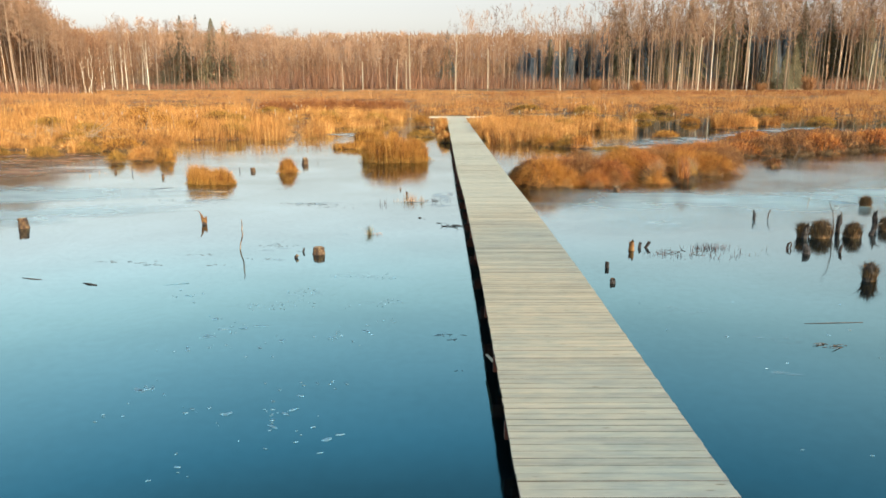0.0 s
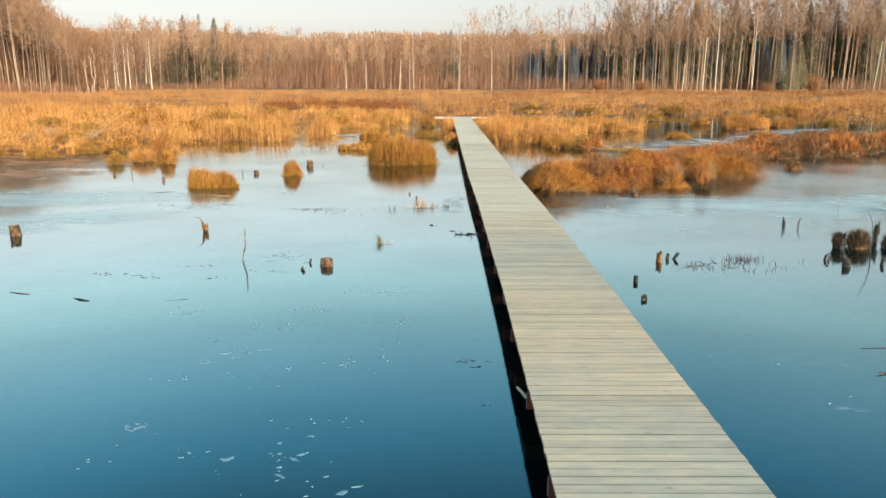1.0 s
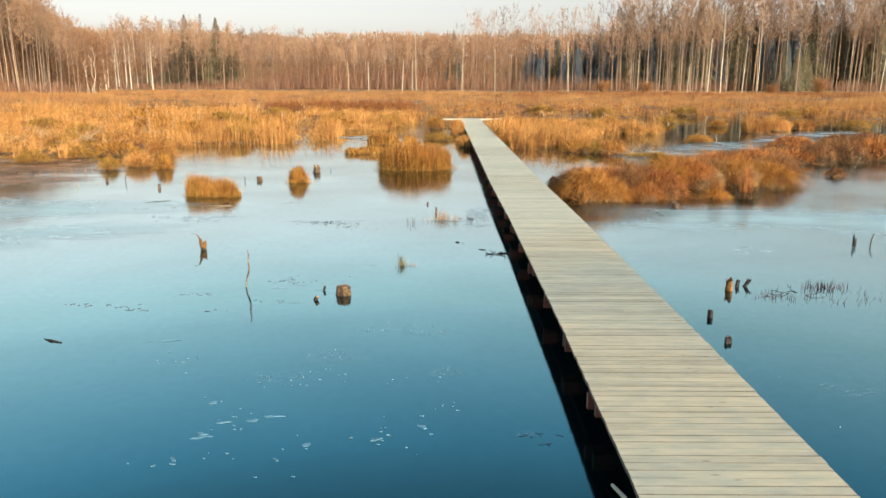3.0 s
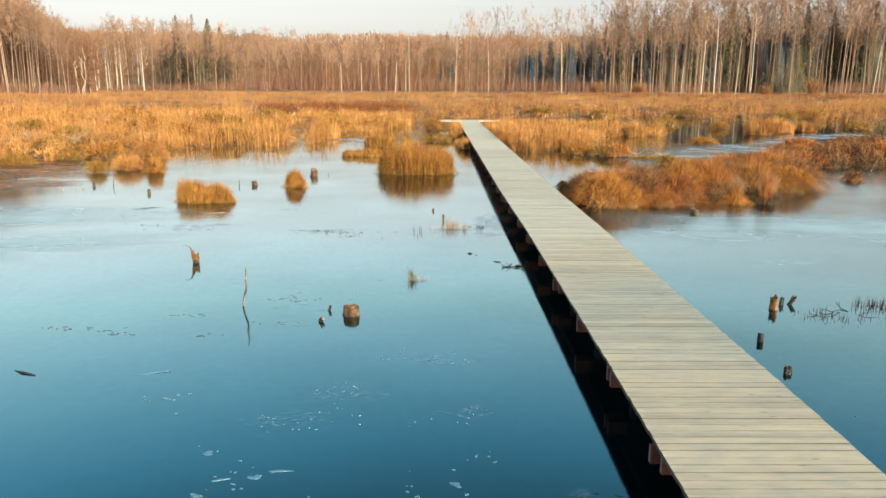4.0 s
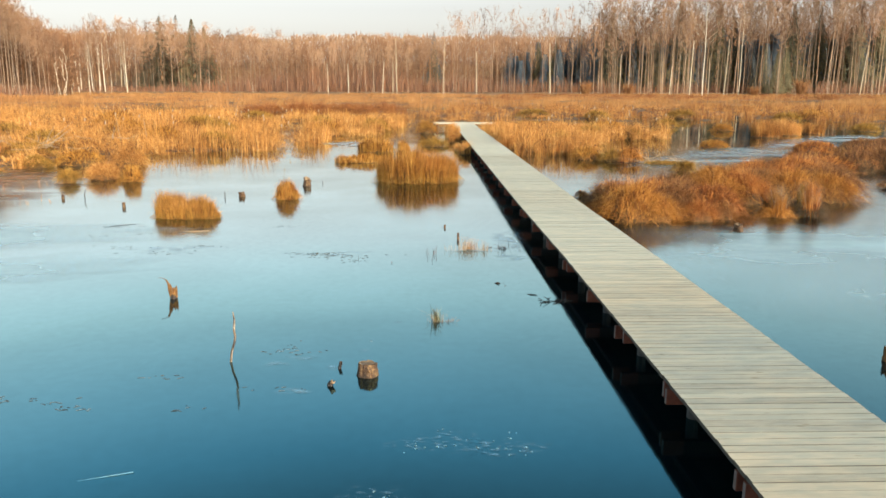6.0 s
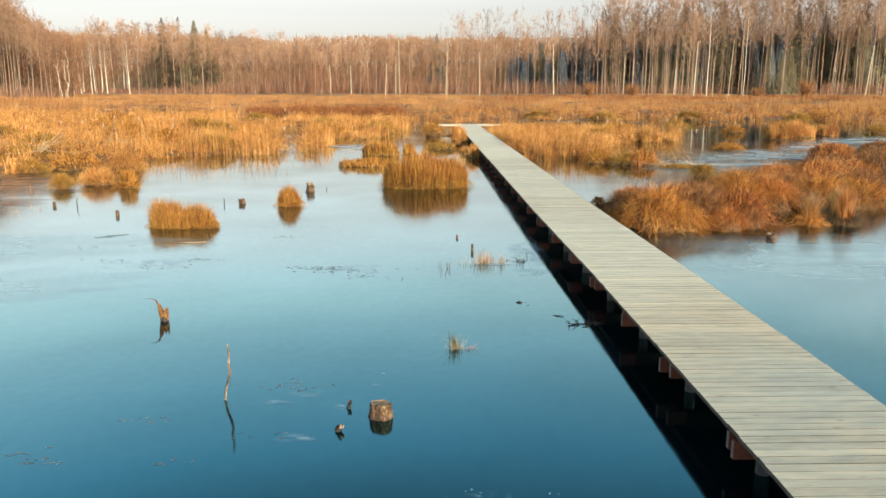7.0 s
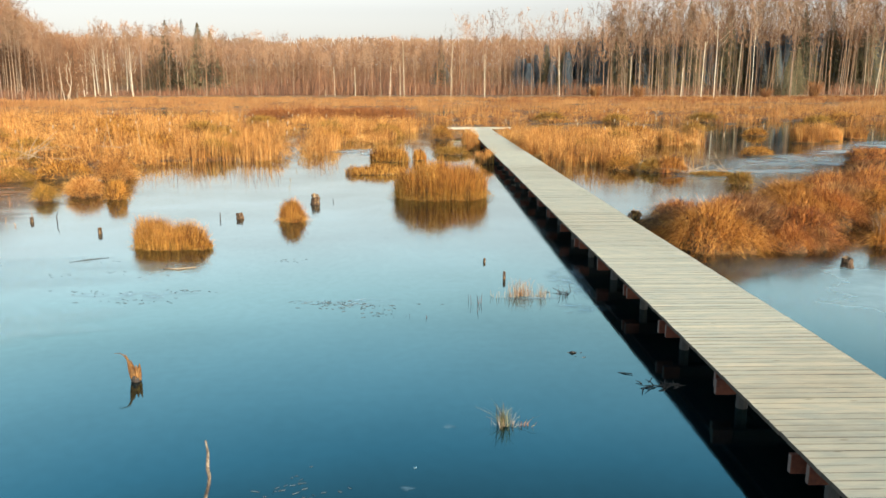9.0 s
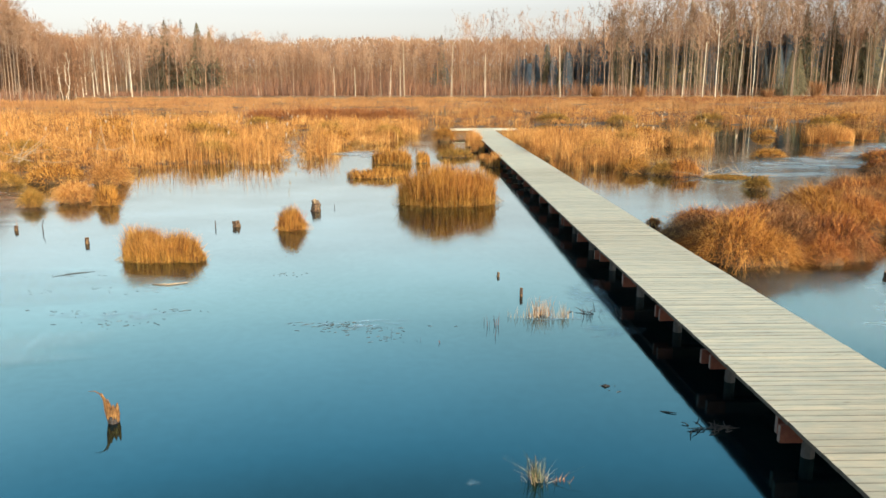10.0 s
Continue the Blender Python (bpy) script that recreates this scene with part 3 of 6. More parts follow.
def reed_bed(name, poly, per_m2, h, width, mat, seed, label, thin=None, mat_step=0.6, lean=0.40, blades_each=18, radius=0.3, mops=None, segs=2):
    x, y = scatter(poly, per_m2, seed, thin)
    V, F = reed_blades(x, y, h, width, seed, lean, blades_each, radius, segs)
    if mops:
        per, r, mh, n, mw = mops                         # tangled sedge heaps between the reeds
        q = np.random.default_rng(seed + 5)
        Vs, Fs, count = [V], [F], len(V)
        for cx, cy in zip(*scatter(poly, per, seed + 6)):
            rr, k = r * q.uniform(0.6, 1.4), max(12, int(n * q.uniform(0.7, 1.3)))
            rad, ang = np.sqrt(q.random(k)), q.uniform(0, 6.283, k)
            v, f = mop(rad * np.cos(ang), rad * np.sin(ang), rr, rr * q.uniform(0.7, 1.0), mh * q.uniform(0.55, 1.3), 0.55, mw, q)
            Vs.append(v + (cx, cy, 0))
            Fs.append(f + count)
            count += len(v)
        V, F = np.concatenate(Vs), np.concatenate(Fs)
    ob = tagged(link_mesh(name, V, F, mat), label, "reeds", kind="stuff")
    if mat_step:
        v, f = mat_mesh(poly, seed, mat_step)
        tagged(link_mesh("thatch_mat", v, f, THATCH, ob, smooth=True), "dark matted dead stalks", kind="stuff")
    return ob


def patchy(size, low, seed):
    return lambda x, y: np.clip((value_noise(x, y, size, seed) - low) * 5, 0, 1)


LEFT_BED = [(-30, 27), (-17, 29.4), (-15.2, 28.4), (-13.6, 29), (-12.4, 31.5), (-11.6, 33.6), (-9.8, 34.8), (-7.4, 35.6), (-7.6, 39), (-9.6, 47), (-10.5, 56), (-40, 56)]
CENTRE_BED = [(-8.0, 48), (-7.3, 40), (-6.4, 36.2), (-5.7, 38), (-6.0, 43), (-4.8, 43.6), (-3.9, 46), (-2.7, 52), (-2.5, 58), (-9.5, 58)]
RIGHT_BED = [(1.85, 34.8), (2.4, 33.6), (3.9, 32.9), (4.9, 33.0), (5.4, 35.2), (6.0, 38.5), (8.6, 42.4), (10.9, 42.7), (11.6, 45.5), (9.5, 50), (6, 51), (1.9, 50)]
reed_bed("reed_bed", LEFT_BED, 2.3, 1.0, 0.013, REED, 11, "golden dry cattail reeds standing in the water", lambda x, y: patchy(2.2, 0.05, 3)(x, y) * np.where(x < -12.6, 0.30, 1.0), lean=0.22, blades_each=30, mops=(1.3, 0.52, 0.60, 74, 0.017))
reed_bed("reed_bed", CENTRE_BED, 2.4, 0.9, 0.014, REED, 12, "golden dry reeds round a narrow water inlet", patchy(2.0, 0.05, 5), lean=0.22, blades_each=30, mops=(1.0, 0.5, 0.6, 80, 0.018))
reed_bed("reed_bed", RIGHT_BED, 3.0, 0.95, 0.013, REED, 13, "golden dry reeds crowding the boardwalk's side", lean=0.26, blades_each=34, mops=(1.4, 0.5, 0.72, 90, 0.017))
MID_LEFT = [(-75, 54), (-10.5, 55), (-9.5, 57), (-2.4, 57), (-2.2, 68), (-3, 72), (-18, 72), (-19, 79), (-26, 79), (-75, 100)]
reed_bed("reed_bed", MID_LEFT, 0.55, 0.85, 0.024, REED, 14, "golden dry reed bed farther out", patchy(5, 0.30, 8), 1.2, 0.3, blades_each=28, radius=0.5, mops=(0.34, 0.85, 0.5, 50, 0.032), segs=1)
MID_RIGHT = [(3.5, 62), (14, 62), (24, 64), (32, 54), (60, 56), (75, 100), (4, 100), (-2, 72), (0, 58)]
reed_bed("reed_bed", MID_RIGHT, 0.5, 0.85, 0.024, BROWN_REED, 15, "golden dry reed bed beyond the pools", patchy(4.5, 0.38, 9), 1.2, 0.3, blades_each=28, radius=0.5, mops=(0.20, 0.85, 0.5, 50, 0.032), segs=1)
RED_STRIP = [(-17, 73), (-3.4, 72.5), (-4.5, 86), (-19, 84)]
reed_bed("russet_reed_bed", RED_STRIP, 0.9, 1.15, 0.03, RUSSET, 16, "russet-brown reed patch in the middle of the marsh", patchy(3.0, 0.1, 23), 1.2, 0.3, blades_each=26, mops=(0.42, 1.0, 1.0, 80, 0.04), segs=1)
FAR = [(-62, 78), (-19, 80), (-5, 86), (-3, 95), (70, 95), (125, 165), (150, 243), (-110, 243), (-63, 139), (-85, 136), (-90, 124)]
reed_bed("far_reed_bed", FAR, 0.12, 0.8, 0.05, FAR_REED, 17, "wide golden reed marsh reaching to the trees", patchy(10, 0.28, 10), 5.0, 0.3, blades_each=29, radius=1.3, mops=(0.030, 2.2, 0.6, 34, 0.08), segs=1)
RIGHT_FAR_EDGE = [(8, 150), (128, 150), (150, 226), (8, 226)]
reed_bed("russet_reed_bed", RIGHT_FAR_EDGE, 0.07, 0.9, 0.06, RUSSET, 18, "russet reeds along the forest's foot", patchy(14, 0.3, 12), 0, 0.3, blades_each=28, radius=1.4, segs=1)
LEFT_BANK = [(-106, 120), (-62, 130), (-61, 142), (-64, 152), (-106, 152)]
reed_bed("reed_bed", LEFT_BANK, 0.5, 1.1, 0.05, FAR_REED, 19, "tall golden reeds at the near wood's foot", None, 0, 0.3, blades_each=26, radius=1.0, segs=1)


def mound(r, h, seed, sides=18, rings=6, sink=0.06):
    """A lumpy dome of matted roots."""
    q = np.random.default_rng(seed)
    V, F = [], []
    lump = 1 + 0.16 * q.uniform(-1, 1, sides)
    for k in range(rings + 1):
        a = k / rings * math.pi / 2
        for s in range(sides):
            t = 2 * math.pi * s / sides
            rad = r * math.cos(a) * lump[s] * (1 + 0.06 * q.uniform(-1, 1))
            V.append((rad * math.cos(t), rad * math.sin(t), -sink + (h + sink) * math.sin(a)))
    for k in range(rings):
        for s in range(sides):
            F.append([k * sides + s, k * sides + (s + 1) % sides, (k + 1) * sides + (s + 1) % sides, (k + 1) * sides + s])
    return V, F


def tussock(place, rx, ry, h, n, mat, label, seed, droop=0.3, width=0.012, upright=0.5, name="sedge_tussock", group="sedge tussocks in the water", rz=0.0, core=0.45, skirt=None, stalks=None):
    """A sedge clump: a thatched mound with a crown of bent blades."""
    q = np.random.default_rng(seed)
    t = thing(name, (*place, 0), label, "grass clump", group, rz)
    V, F = mound(1, h * core, seed)
    link_mesh("root_mound", [(a * rx * 0.8, b * ry * 0.8, c * 0.92) for a, b, c in V], F, THATCH, t, smooth=True)
    rad, ang = np.sqrt(q.random(n)), q.uniform(0, 6.283, n)
    if upright < 0.5:
        V, F = mop(rad * np.cos(ang), rad * np.sin(ang), rx, ry, h, core, width, q)
    else:
        bx, by = rad * np.cos(ang) * rx, rad * np.sin(ang) * ry
        bz = h * core * np.sqrt(np.clip(1 - rad**2, 0, 1)) * 0.8 - 0.03
        hh = (h - bz * 0.8) * q.uniform(0.62, 1.08, n) * (1.08 - 0.42 * rad**3) * (0.52 + 0.78 * value_noise(bx + 40 + seed, by + 40, 0.25, seed))
        turn = np.where(q.random(n) < 0.35, ang, q.uniform(0, 6.283, n))
        lean = hh * (1 - upright) * 0.75 * np.abs(q.normal(0, 1, n))
        V, F = blades(np.stack([bx, by, bz], -1), hh, lean, turn, width * q.uniform(0.6, 1.5, n), q.uniform(0, 3.14, n), 3, droop * 0.6)
    link_mesh("foliage", V, F, mat, t)
    if skirt:                                            # short blades hanging over the rim into the water
        m = n // 2
        rad, ang = np.sqrt(q.uniform(0.55, 1.0, m)), q.uniform(0, 6.283, m)
        V, F = mop(rad * np.cos(ang), rad * np.sin(ang), rx * 1.02, ry * 1.02, h * 0.62, 0.5, width, q)
        link_mesh("skirt", V, F, skirt, t, "olive-green drooping lower blades")
    if stalks:                                           # darker seed stalks over the crown
        m = n // 5
        rad, ang = np.sqrt(q.random(m)) * 0.95, q.uniform(0, 6.283, m)
        hh = h * q.uniform(0.8, 1.12, m) * (1.05 - 0.3 * rad**2)
        base = np.stack([rad * np.cos(ang) * rx, rad * np.sin(ang) * ry, 0 * rad], -1)
        V, F = blades(base, hh, hh * 0.22 * np.abs(q.normal(0, 1, m)), q.uniform(0, 6.283, m), width * q.uniform(0.5, 1.1, m), q.uniform(0, 3.14, m), 2)
        link_mesh("seed_fringe", V, F, stalks, t, "rust-brown seed stalks")
    return t


# big upright clump and its smaller neighbours on the open water
tussock((-1.55, 26.15), 1.12, 0.75, 0.82, 9500, SEDGE, "large upright golden sedge clump standing in still water", 31, 0.05, 0.008, 0.74, core=0.3, skirt=OLIVE, stalks=RUST)
tussock((-3.3, 35.7), 0.7, 0.5, 0.66, 1900, SEDGE, "upright golden sedge clump standing in water", 32, 0.05, 0.013, 0.7, core=0.3, skirt=OLIVE)
tussock((-2.2, 36.0), 0.26, 0.3, 0.5, 520, SEDGE, "small golden sedge clump standing in water", 33, 0.05, 0.016, 0.7, core=0.3)
tussock((-3.5, 31.4), 0.95, 0.4, 0.30, 1700, SEDGE, "low golden sedge strip standing in water", 34, 0.1, 0.013, 0.65, core=0.4)
tussock((-6.20, 20.35), 0.60, 0.40, 0.43, 4600, SEDGE, "low golden sedge tussock alone in still water", 35, 0.2, 0.0062, 0.58, core=0.35, skirt=OLIVE, stalks=REED)
tussock((-4.59, 22.8), 0.25, 0.22, 0.42, 1300, SEDGE, "small rusty-gold sedge tussock in still water", 36, 0.2, 0.007, 0.74, core=0.4, skirt=SEDGE, stalks=RUST)
tussock((-5.66, 20.12), 0.20, 0.16, 0.21, 700, SEDGE, "low trailing end of a sedge tussock in water", 37, 0.2, 0.006, 0.6, core=0.4, skirt=OLIVE)
tussock((-6.55, 20.5), 0.30, 0.24, 0.52, 1500, SEDGE, "taller shaggy flank of a sedge tussock in water", 38, 0.2, 0.006, 0.68, core=0.35, stalks=REED)
for k, (x, y, r, h) in enumerate([(-11.05, 25.85, 0.26, 0.58), (-10.42, 26.6, 0.52, 0.72), (-9.40, 26.0, 0.27, 0.72), (-11.0, 29.9, 0.52, 0.98), (-13.9, 29.8, 0.6, 0.6), (-14.6, 28.0, 0.6, 0.55), (-11.4, 31.3, 0.45, 0.75), (-16.6, 28.4, 0.5, 0.5)]):
    tussock((x, y), r * 0.8, r * 0.66, h * 0.8, int(2000 * r / 0.4), OLIVE if k in (0, 4, 5, 7) else REED if k in (1, 3) else SEDGE, "golden sedge tussock at the reed bed's edge", 40 + k, 0.3, 0.009, 0.75 if k == 2 else 0.45, core=0.62, skirt=SEDGE if k == 2 else None)
for k, (x, y, r, h, m) in enumerate([(-0.95, 38.4, 0.68, 0.40, OLIVE), (0.1, 36.2, 0.22, 0.42, REED), (0.05, 40.5, 0.3, 0.55, REED), (-1.15, 47.6, 0.4, 1.0, SEDGE), (5.35, 31.9, 0.4, 0.5, OLIVE), (5.9, 31.8, 0.45, 0.62, ORANGE_SEDGE), (6.9, 30.9, 0.75, 0.12, OLIVE), (6.75, 28.4, 0.30, 0.45, OLIVE), (11.2, 37.7, 0.6, 0.45, SEDGE), (4.55, 32.5, 0.45, 0.62, SEDGE), (16.5, 50.3, 0.6, 0.55, SEDGE), (14.6, 54.9, 0.6, 0.7, OLIVE), (16.6, 44.6, 0.8, 1.0, REED), (18.4, 46.2, 0.8, 0.95, REED), (20.5, 47.5, 0.7, 0.7, REED), (9.2, 43.4, 0.5, 0.65, OLIVE), (2.39, 22.97, 0.10, 0.22, RUST), (2.1, 36.2, 0.35, 0.9, REED), (2.1, 38.5, 0.35, 0.9, REED), (0.2, 34.4, 0.25, 0.6, REED), (0.1, 43.5, 0.4, 0.8, REED), (25, 50, 0.8, 0.6, OLIVE), (13.7, 29.1, 0.3, 0.4, OLIVE), (10.8, 24.4, 0.2, 0.36, MAUVE_SEDGE)]):
    tussock((x, y), r, r * 0.8, h, int(1700 * r / 0.6), m, "dry sedge tussock at the marsh pool's edge", 60 + k, 0.25, 0.012, 0.7 if m is REED else 0.45, core=0.3 if m is REED else 0.55)

# sedge mounds rising among the reeds of the beds
MOUNDS = [(-12.8, 30.6, 0.8, 0.62), (-15.9, 33.4, 0.9, 0.72), (-10.2, 37.5, 0.8, 0.9), (-13.4, 40.5, 0.9, 0.95), (-17.8, 38.6, 1.0, 0.85), (-12.2, 46.0, 1.0, 1.0), (-17.4, 47.0, 1.1, 0.95), (-22.5, 44.0, 1.1, 0.9), (-15.0, 52.0, 1.2, 1.0), (-6.6, 46.5, 0.9, 0.85), (-4.2, 50.0, 0.9, 0.9), (-7.9, 54.0, 1.0, 0.9), (-21.0, 54.0, 1.2, 0.95), (4.6, 38.5, 0.7, 0.8), (7.0, 43.0, 0.8, 0.85), (9.0, 47.5, 0.9, 0.9), (12.5, 66.0, 1.2, 0.9), (20.0, 68.0, 1.3, 0.9), (30.0, 66.0, 1.4, 1.0), (26.0, 62.0, 1.2, 0.9), (8.0, 70.0, 1.3, 0.9), (-24.0, 62.0, 1.4, 0.9), (-14.0, 64.0, 1.3, 0.9)]
heaps = [tussock(MOUNDS[k][:2], MOUNDS[k][2], 0.85 * MOUNDS[k][2], MOUNDS[k][3], 1500, (SEDGE, OLIVE, OLIVE)[k], "brown-olive sedge mound rising among dry reeds", 700 + k, 0.4, 0.016, 0.42, group="sedge mounds among the reeds", core=0.6) for k in range(3)]
for k, (x, y, r, h) in enumerate(MOUNDS[3:], 3):
    o = MOUNDS[k % 3]
    copy_thing(heaps[k % 3], pose(x, y, 0, 0, 0, 61.0 * k) @ Matrix.Diagonal((r / o[2], r / o[2], h / o[3], 1)))

# the rusty ridge of drooping tussocks beside the boardwalk
RIDGE = [(2.9, 21.9, .6, .6), (2.6, 20.7, .62, .7), (2.75, 19.85, .68, .85), (3.3, 20.8, .8, .8), (3.75, 20.5, .75, .8), (4.5, 20.4, .7, .75), (4.1, 21.7, .85, .8), (5.2, 22.0, .75, .85), (5.9, 22.2, .8, .9), (6.6, 22.9, .85, .95), (7.7, 23.9, .8, .95), (8.5, 24.7, .7, .85), (6.0, 23.8, .9, .85), (7.3, 24.6, 1.0, .95), (8.2, 26.2, .9, .85), (8.8, 25.6, 1.0, 1.05), (9.6, 26.3, .8, .9), (9.9, 27.4, 1.1, 1.1), (11.2, 28.4, 1.1, 1.1), (11.8, 30.4, 1.2, 1.1), (13.2, 30.6, 1.1, 1.1), (14.4, 32.2, 1.2, 1.15), (15.6, 33.6, 1.2, 1.1), (16.9, 33.4, 1.1, 1.1), (18.4, 34.8, 1.3, 1.15), (12.9, 32.6, 1.1, 1.0), (17.2, 36.6, 1.2, 1.1), (20.4, 35.6, 1.3, 1.1), (19.4, 38.4, 1.2, 1.0), (22.4, 37.6, 1.4, 1.1), (25, 39, 1.5, 1.1), (15, 36.4, 1.1, .9)]
RIDGE_LABEL = "drooping rust-brown sedge tussock crowding a marsh ridge"
RIDGE = [(x, y, r, h * float(np.interp(x, [2, 5, 9, 10.5], [1.10, 1.02, 0.82, 0.55]))) for x, y, r, h in RIDGE]
RIDGE += [(3.2, 19.75, 0.5, 0.62), (4.05, 19.75, 0.42, 0.5), (4.6, 20.0, 0.34, 0.5), (12.2, 28.5, 0.9, 0.80), (13.4, 28.8, 0.9, 0.92), (14.8, 29.5, 1.0, 0.95), (16.2, 30.5, 1.0, 0.92), (17.9, 31.6, 1.1, 0.92), (8.0, 22.3, 0.65, 0.80), (8.5, 23.1, 0.7, 0.92), (7.2, 22.5, 0.75, 0.86), (2.15, 20.3, 0.32, 0.4), (2.2, 21.3, 0.3, 0.35)]
RIDGE_GROUP = "sedge tussocks of the ridge"
kinds = [tussock((RIDGE[k][0], RIDGE[k][1]), 0.80 * RIDGE[k][2], 0.76 * RIDGE[k][2], RIDGE[k][3], 3600, (RUST, MAUVE_SEDGE, ORANGE_SEDGE, RUST, MAUVE_SEDGE)[k], RIDGE_LABEL, 90 + k, 0.55, 0.0055, 0.42, group=RIDGE_GROUP, core=0.58) for k in range(5)]
far_kinds = []
for k, (x, y, r, h) in enumerate(RIDGE[5:], 5):
    if y > 27.2 and len(far_kinds) < 3:                   # the ridge's far end, with fewer and broader blades
        far_kinds.append((r, h, tussock((x, y), 0.80 * r, 0.76 * r, h, 1700, (MAUVE_SEDGE, RUST, MAUVE_SEDGE)[len(far_kinds)], RIDGE_LABEL, 90 + k, 0.55, 0.011, 0.42, group=RIDGE_GROUP, core=0.58, skirt=DARK_SEDGE)))
        continue
    if y > 27.2:
        r0, h0, src = far_kinds[2 if k % 7 == 0 else k % 2]
    else:
        golden = k % 5 == 2 and x < 9 or (x, y) == (8.0, 22.3)
        j = 2 if golden else 0 if k % 5 == 2 else k % 5
        r0, h0, src = *RIDGE[j][2:], kinds[j]
    copy_thing(src, pose(x, y, 0, 0, 0, 77.0 * k) @ Matrix.Diagonal((r / r0, r / r0, h / h0, 1)))
# narrow tussocks standing apart before the ridge
tussock((5.80, 20.08), 0.15, 0.14, 0.66, 1500, ORANGE_SEDGE, "narrow golden sedge tussock standing before a ridge", 141, 0.4, 0.006, 0.80, core=0.55, skirt=ORANGE_SEDGE, stalks=STRAW)
tussock((6.52, 20.15), 0.15, 0.14, 0.66, 1300, RUST, "narrow dark-footed sedge tussock with pale feathery stalks", 142, 0.4, 0.006, 0.80, core=0.6, skirt=DARK_SEDGE, stalks=STRAW)
tussock((7.0, 21.2), 0.24, 0.2, 0.62, 1400, OLIVE, "narrow dark-footed sedge tussock with pale feathery stalks", 143, 0.4, 0.006, 0.80, core=0.6, skirt=DARK_SEDGE, stalks=STRAW)

# ---- forest ----
def slivers(base, way, width):
    """Tapering three-cornered twigs: vertices and faces."""
    base, way = np.asarray(base), np.asarray(way)
    side = np.cross(way, (0, 1, 0.05))
    side *= (0.5 * np.asarray(width) / (np.linalg.norm(side, axis=1) + 1e-6))[:, None]
    V = np.stack([base - side, base + side, base + way], 1).reshape(-1, 3)
    return V, np.arange(len(V)).reshape(-1, 3)


def bare_tree(seed, h=26.0, r=0.26, crown_from=0.4, limbs=22, twigs=6, spread=0.12, twig_w=0.07, steep=1.0):
    """Trunk and limbs, and the fine twigs, of one bare broadleaf tree."""
    q = np.random.default_rng(seed)
    zs = np.linspace(0, 1, 8)
    wob = np.cumsum(q.normal(0, 0.007 * h / 4, (8, 2)), 0) + np.outer(zs, q.normal(0, 0.005 * h, 2))
    wob -= wob[0]
    pts = np.c_[wob, zs * h * 0.93 - 0.6]
    on_stem = lambda s: np.array([np.interp(s, zs, pts[:, a]) for a in range(3)])
    pieces = [tube(pts, r * (1 - 0.86 * zs**1.3) * np.r_[1.25, np.ones(7)], 6)]
    base, way, width = [], [], []

    def spray(start, end, many):
        """Branchlets along a limb, each with its own twigs."""
        run = end - start
        ln = np.linalg.norm(run)
        for _ in range(many):
            b = start + run * q.uniform(0.2, 1.0)
            d = run / ln * 0.8 + q.normal(0, 0.5, 3) + (0, 0, 0.35)
            d *= ln * q.uniform(0.25, 0.55) / np.linalg.norm(d)
            base.append(b)
            way.append(d)
            width.append(twig_w * 1.3)
            for _ in range(twigs):
                t = d * 0.5 / np.linalg.norm(d) + q.normal(0, 0.55, 3) + (0, 0, 0.25)
                base.append(b + d * q.uniform(0.15, 1.0))
                way.append(t * h * 0.032 * q.uniform(0.5, 1.3) / np.linalg.norm(t))
                width.append(twig_w)

    for k in range(limbs):
        u = (k + q.random()) / limbs
        s = crown_from + (0.97 - crown_from) * u
        at = on_stem(s)
        reach = h * spread * (0.30 + 0.70 * math.sin(math.pi * (0.25 + 0.72 * u))) * q.uniform(0.6, 1.25)
        az = 2.4 * k + q.normal(0, 0.5)
        out = np.array([math.cos(az), math.sin(az), 0])
        mid = at + out * reach * 0.55 + (0, 0, reach * 0.55 * steep)
        end = at + out * reach * q.uniform(0.75, 1.0) + (0, 0, reach * q.uniform(1.1, 1.9) * steep)
        rr = r * 0.30 * (1.12 - s)
        pieces.append(tube([at, mid, end], [rr, rr * 0.7, rr * 0.25], 3, cap=False))
        spray(mid, end, 4)
        spray(at, mid, 2)
    spray(on_stem(0.85), on_stem(1.0) + (0, 0, 0.02 * h), 8)
    return join(*pieces), slivers(base, way, width)


def make_tree(seed, bark, label, **kw):
    t = thing("bare_tree", (0, 0, 0), label, "tree", "bare trees at the marsh edge")
    (V, F), (tv, tf) = bare_tree(seed, **kw)
    link_mesh("trunk", V, F, bark, t, smooth=True)
    link_mesh("crown", tv, tf, BRANCH, t)
    return t


SNAG = material("grey_dead_trunk", [(0.20, 0.15, 0.095), (0.36, 0.28, 0.185), (0.50, 0.41, 0.29)], 0.9, 0.4, 2.5, 0.0, 1, (1, 1, 0.6), random_by="object")


